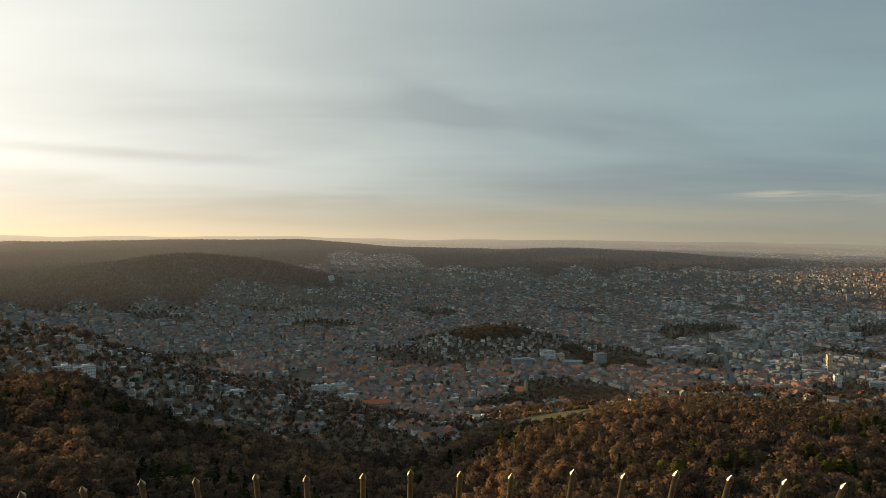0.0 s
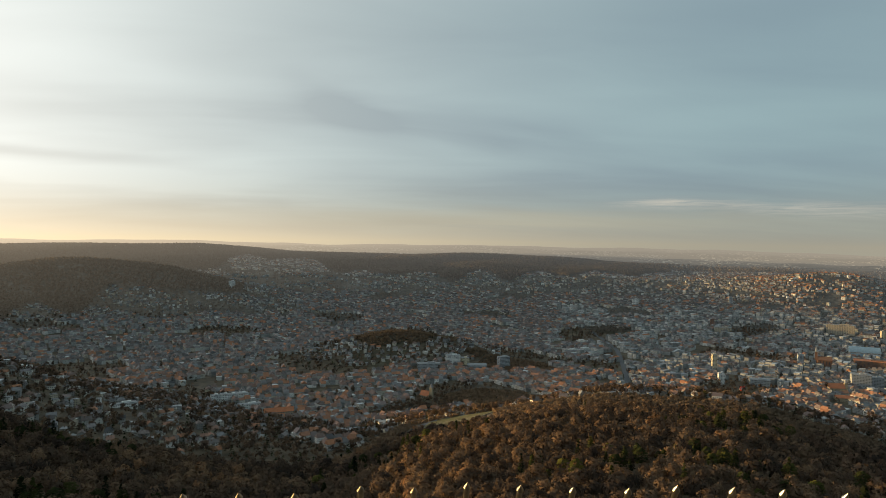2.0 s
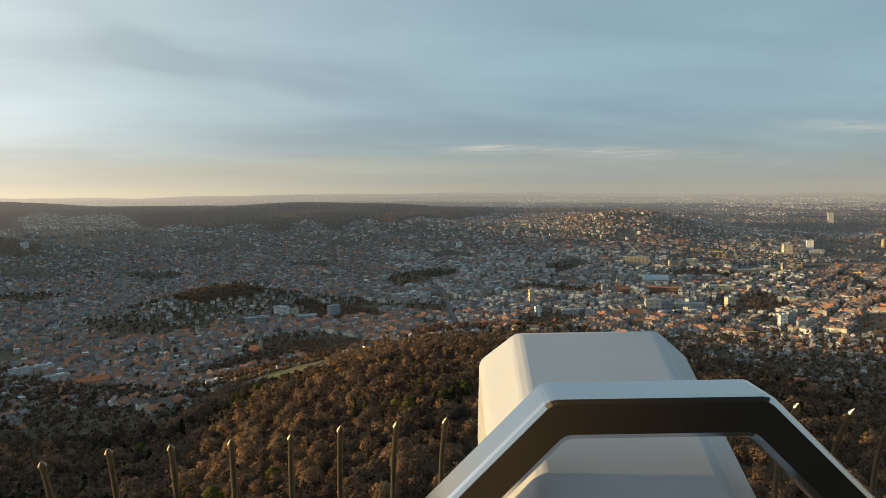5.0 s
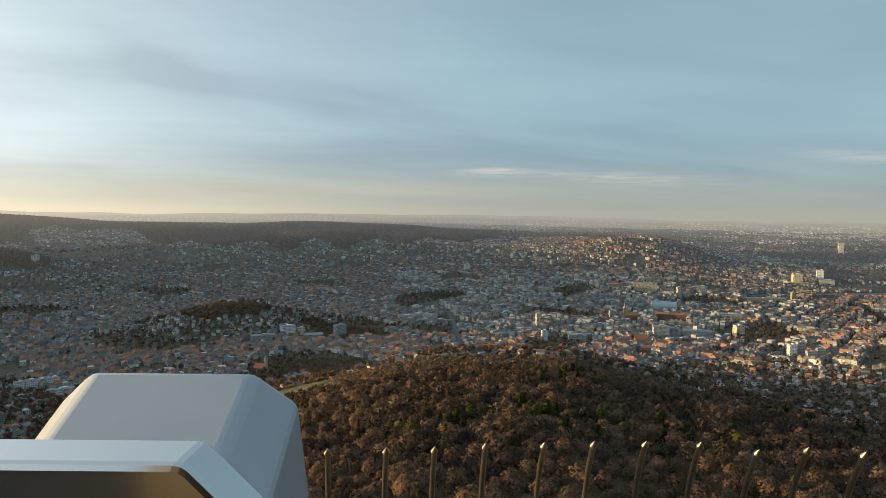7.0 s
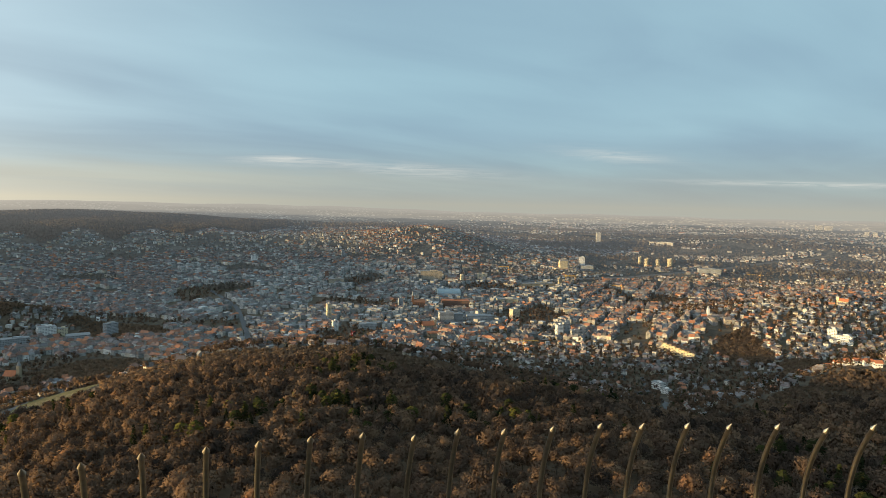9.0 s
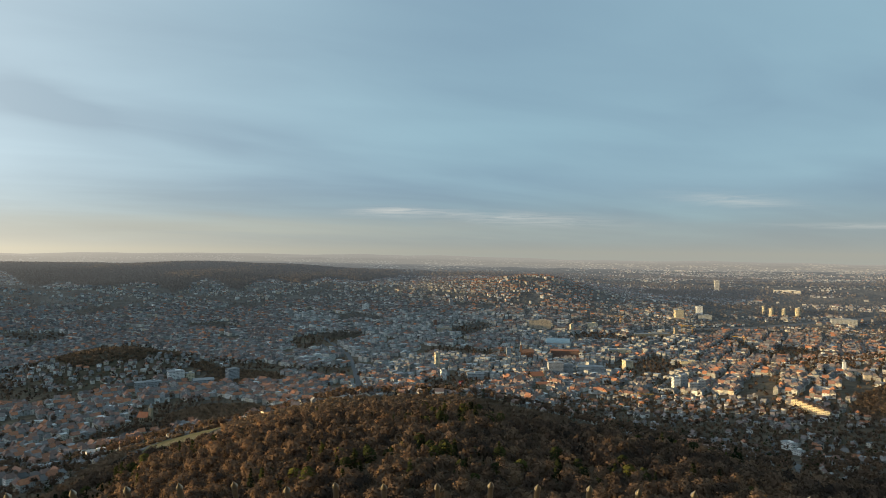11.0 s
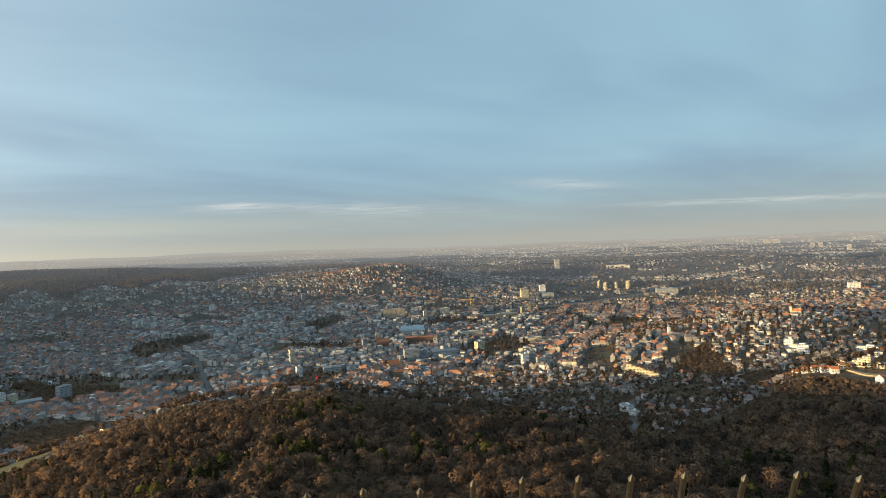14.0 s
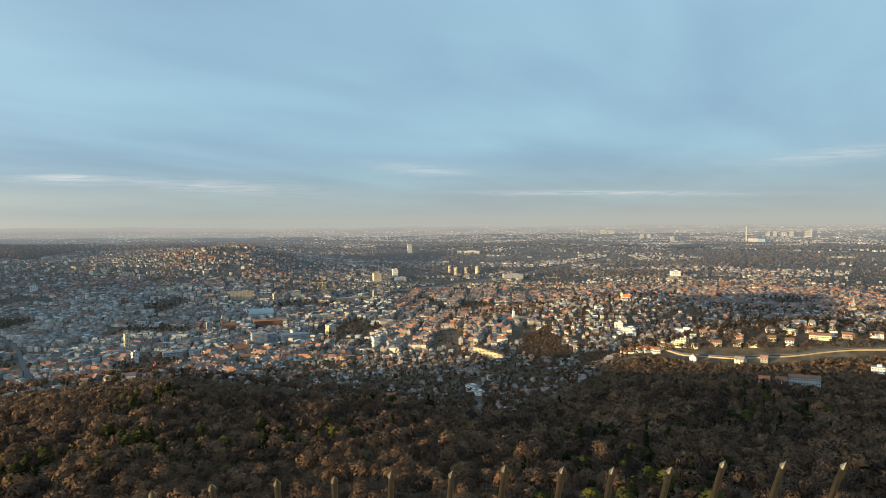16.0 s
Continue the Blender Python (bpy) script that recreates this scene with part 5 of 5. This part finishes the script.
def villa_kind(seed):
    """A villa with its parts, its foot at the origin."""
    g = random.Random(seed)
    w, d, h = g.uniform(9, 14), g.uniform(8.5, 10.5), g.choice((5.8, 7.0, 8.6))
    ridge = g.uniform(3.2, 4.6)
    flat = seed % 5 == 4
    ob = thing("villa", "", "house", group="villas on the slopes")
    bm = bmesh.new()
    v = [bm.verts.new((x * w / 2, y * d / 2, z)) for z in (-5, h) for x, y in ((-1, -1), (1, -1), (1, 1), (-1, 1))]
    for k in range(4):
        bm.faces.new((v[k], v[(k + 1) % 4], v[4 + (k + 1) % 4], v[4 + k]))
    if not flat:
        for x in (-1, 1):
            t = bm.verts.new((x * w / 2, 0, h + ridge * 0.93))
            bm.faces.new((v[4 + (1 if x > 0 else 0)], v[4 + (2 if x > 0 else 3)], t))
    bmesh.ops.recalc_face_normals(bm, faces=bm.faces)
    part("wall", bm, OWN_WALL, ob)
    bm = bmesh.new()
    e = 0.6
    if flat:
        prof = [(-d / 2 - 0.2, h), (d / 2 + 0.2, h), (d / 2 + 0.2, h + 0.6), (-d / 2 - 0.2, h + 0.6)]
    else:
        k = ridge / (d / 2)
        prof = [(-d / 2 - e, h - e * k), (0, h + ridge), (d / 2 + e, h - e * k), (d / 2 + e, h - e * k + 0.35), (0, h + ridge + 0.35), (-d / 2 - e, h - e * k + 0.35)]
    ends = [[bm.verts.new((x, y, z)) for y, z in prof] for x in (-w / 2 - 0.5, w / 2 + 0.5)]
    n = len(prof)
    for k in range(n):
        bm.faces.new((ends[0][k], ends[0][(k + 1) % n], ends[1][(k + 1) % n], ends[1][k]))
    bm.faces.new(ends[0])
    bm.faces.new(ends[1])
    bmesh.ops.recalc_face_normals(bm, faces=bm.faces)
    roof = part("roof", bm, GREY_TOP if flat else OWN_ROOF, ob)
    bm = bmesh.new()
    bmesh.ops.create_cube(bm, size=1, matrix=Matrix.Translation((w * 0.2, d * 0.12, h + (1.0 if flat else ridge))) @ Matrix.Diagonal((0.9, 0.7, 2.4, 1)))
    part("chimney", bm, BROWN_WALL, roof)
    if not flat and seed % 2:
        bm = bmesh.new()
        bmesh.ops.create_cube(bm, size=1, matrix=Matrix.Translation((-w * 0.12, -d * 0.27, h + ridge * 0.42)) @ Matrix.Diagonal((2.6, 3.0, 1.9, 1)))
        part("dormer", bm, OWN_WALL, roof)
    pane = bpy.data.meshes.new("window")
    bm = bmesh.new()
    bmesh.ops.create_cube(bm, size=1, matrix=Matrix.Diagonal((1.25, 0.12, 1.5, 1)))
    bm.to_mesh(pane)
    bm.free()
    pane.materials.append(GLASS)
    levels = max(2, int(h / 3.0))
    for lv in range(levels):
        for side in range(4):
            count = 2 if side % 2 == 0 else 1
            half, off = (w / 2, d / 2) if side % 2 == 0 else (d / 2, w / 2)
            for c in range(count):
                u = ((c + 0.5) / count * 2 - 1) * half * 0.9
                o = new("window", pane)
                o.parent = ob
                o.matrix_basis = pose(0, 0, 0, 0, 0, 90 * side) @ pose(u, -off - 0.03, 1.6 + lv * h / levels)
    tagged(ob, "flat-roofed pale villa among garden trees" if flat else "pale plastered villa with a pitched tiled roof")
    return ob


villas = [villa_kind(k) for k in range(10)]
used = set()
for i, (x, y, turn, *_r) in enumerate(VILLAS):
    k = i % 10
    m = pose(float(x), float(y), float(ground(x, y)), 0, 0, math.degrees(turn))
    if k in used:
        copy_thing(villas[k], m)
    else:
        villas[k].matrix_basis = m
        used.add(k)


# ---- the deck ----
RAIL_R, PITCH, TIP = 4.929, 0.13225, EYE - 0.615
FLOOR = EYE - 1.68


def lathe(profile, seg=96):
    """A ring from (radius, z) pairs, closed along the profile."""
    bm = bmesh.new()
    rings = [[bm.verts.new((r * math.cos(2 * math.pi * k / seg), r * math.sin(2 * math.pi * k / seg), z)) for k in range(seg)] for r, z in profile]
    for a, b in zip(rings, rings[1:] + rings[:1]):
        for k in range(seg):
            bm.faces.new((a[k], a[(k + 1) % seg], b[(k + 1) % seg], b[k]))
    bmesh.ops.recalc_face_normals(bm, faces=bm.faces)
    return bm


tagged(part("floor", lathe([(1.6, FLOOR), (5.15, FLOOR), (5.15, FLOOR - 0.25), (1.6, FLOOR - 0.25)]), CONCRETE), "dark concrete deck floor, out of view", "floor", kind="structure")
tagged(part("wall_core", lathe([(1.55, FLOOR - 150), (2.0, FLOOR - 0.3), (2.0, FLOOR + 3.0), (0.6, FLOOR + 3.2), (0.6, FLOOR - 150)]), SHAFT_DARK), "round tower shaft, unseen, coloured dark for reflections", "wall", kind="structure")


BEND = 0.11


def bar_mesh():
    """An upright bar that curves inwards at its head and ends in a cone; its foot is at the origin, outwards is +y."""
    bm = bmesh.new()
    high = TIP - FLOOR
    line = [(0.0, 0.0), (0.0, high - 0.30)]
    for k in range(1, 9):
        a = k / 8
        line.append((-BEND * a * a, high - 0.30 + 0.306 * a - 0.008 * a * a))
    seg, rad = 12, 0.0075
    rings = []
    for i, (y, z) in enumerate(line):
        p, q = line[max(i - 1, 0)], line[min(i + 1, len(line) - 1)]
        t = Vector((0, q[0] - p[0], q[1] - p[1])).normalized()
        s = Vector((1, 0, 0))
        n = t.cross(s)
        rings.append([bm.verts.new(Vector((0, y, z)) + (s * math.cos(2 * math.pi * k / seg) + n * math.sin(2 * math.pi * k / seg)) * rad) for k in range(seg)])
    for a, b in zip(rings, rings[1:]):
        for k in range(seg):
            bm.faces.new((a[k], a[(k + 1) % seg], b[(k + 1) % seg], b[k])).smooth = True
    y, z = line[-1]
    t = Vector((0, line[-1][0] - line[-2][0], line[-1][1] - line[-2][1])).normalized()
    collar = [bm.verts.new(v.co + (v.co - Vector((0, y, z))) * 0.25) for v in rings[-1]]
    for k in range(seg):
        bm.faces.new((rings[-1][k], rings[-1][(k + 1) % seg], collar[(k + 1) % seg], collar[k]))
    tip = bm.verts.new(Vector((0, y, z)) + t * 0.021)
    for k in range(seg):
        bm.faces.new((collar[k], collar[(k + 1) % seg], tip))
    bmesh.ops.recalc_face_normals(bm, faces=bm.faces)
    me = bpy.data.meshes.new("bar")
    bm.to_mesh(me)
    bm.free()
    me.materials.append(STEEL)
    return me


fence = thing("fence", "round railing of steel bars with pointed inward-curved heads", "fence", at=(0, 0, FLOOR))
part("rail", lathe([(RAIL_R + 0.10, 0.12), (RAIL_R + 0.142, 0.12), (RAIL_R + 0.142, 0.15), (RAIL_R + 0.10, 0.15)]), STEEL, fence)
bar = bar_mesh()
COUNT = int(2 * math.pi * RAIL_R / PITCH)
for k in range(COUNT):
    a = (k + 0.5) * PITCH / RAIL_R
    ob = new("bar", bar)
    ob.parent = fence
    r = RAIL_R + BEND + 0.011
    ob.matrix_basis = pose(math.sin(a) * r, math.cos(a) * r, random.uniform(-0.012, 0.004), random.uniform(-0.4, 0.4), random.uniform(-0.5, 0.5), -math.degrees(a))


def telescope():
    """A viewing telescope: an octagonal white body, tilted up, behind a steel hoop."""
    th = thing("telescope", "white enamelled viewing telescope with a polished steel hoop", "telescope", at=(0.70, 3.46, FLOOR))
    az, tilt, k = 21.8, 24.6, 1.15
    far = Vector((0.675, 3.195, 0)) * k
    far.z = EYE - 0.115 * k
    axis = bearing(az) * math.cos(radians(tilt)) + Vector((0, 0, math.sin(radians(tilt))))
    side = Vector((math.cos(radians(az)), -math.sin(radians(az)), 0))
    nor = side.cross(axis)
    inv = Matrix.Translation(th.location).inverted()
    sec = [(-0.052, 0), (0.044, 0), (0.068, -0.023), (0.068, -0.10), (0.044, -0.123), (-0.052, -0.123), (-0.076, -0.10), (-0.076, -0.023)]
    bm = bmesh.new()
    rings = [[bm.verts.new(inv @ (far + side * u * k + nor * v * k - axis * s)) for u, v in sec] for s in (0.0, 0.42)]
    for j in range(8):
        bm.faces.new((rings[0][j], rings[0][(j + 1) % 8], rings[1][(j + 1) % 8], rings[1][j]))
    bm.faces.new(rings[0])
    bm.faces.new(rings[1])
    bmesh.ops.recalc_face_normals(bm, faces=bm.faces)
    bmesh.ops.bevel(bm, geom=list(bm.edges), offset=0.006, segments=3, affect="EDGES", profile=0.5)
    for f in bm.faces:
        f.smooth = f.calc_area() < 0.0015
    part("body", bm, ENAMEL, th)
    # hoop: an octagonal frame of flat bar
    mid = Vector((0.635, 3.09, 0)) * k
    mid.z = EYE - 0.118 * k
    out = bearing(az)
    a, g = 0.053 * k, 0.078 * k
    path = [(-a - g, -g - 0.12), (-a - g, -g), (-a, 0), (a, 0), (a + g, -g), (a + g, -g - 0.12)]
    thick, deep = 0.021 * k, 0.030 * k
    shrink = thick * math.tan(radians(22.5))
    inner = [(-a - g + thick, -g - 0.12), (-a - g + thick, -g - shrink), (-a + shrink, -thick), (a - shrink, -thick), (a + g - thick, -g - shrink), (a + g - thick, -g - 0.12)]
    bm = bmesh.new()

    def ring(pts, s):
        return [bm.verts.new(inv @ (mid + side * u + Vector((0, 0, v)) - out * s)) for u, v in pts]

    fo, fi, no, ni = ring(path, 0), ring(inner, 0), ring(path, deep), ring(inner, deep)
    for j in range(5):
        bm.faces.new((fo[j], fo[j + 1], no[j + 1], no[j]))
        bm.faces.new((fi[j], fi[j + 1], ni[j + 1], ni[j]))
        bm.faces.new((fo[j], fo[j + 1], fi[j + 1], fi[j]))
        bm.faces.new((no[j], no[j + 1], ni[j + 1], ni[j]))
    for j in (0, 5):
        bm.faces.new((fo[j], no[j], ni[j], fi[j]))
    bmesh.ops.recalc_face_normals(bm, faces=bm.faces)
    bmesh.ops.bevel(bm, geom=list(bm.edges), offset=0.0035, segments=2, affect="EDGES", profile=0.5)
    part("hoop", bm, POLISHED, th, "polished steel hoop")
    bm = bmesh.new()
    bmesh.ops.create_cone(bm, cap_ends=True, segments=24, radius1=0.07, radius2=0.055, depth=1.12, matrix=Matrix.Translation((0.0, 0.08, 0.56)))
    part("pedestal", bm, ENAMEL, th)
    bm = bmesh.new()
    bmesh.ops.create_cone(bm, cap_ends=True, segments=32, radius1=0.16, radius2=0.15, depth=0.03, matrix=Matrix.Translation((0.0, 0.08, 0.015)))
    part("base_plate", bm, ENAMEL, th)
    return th


telescope()
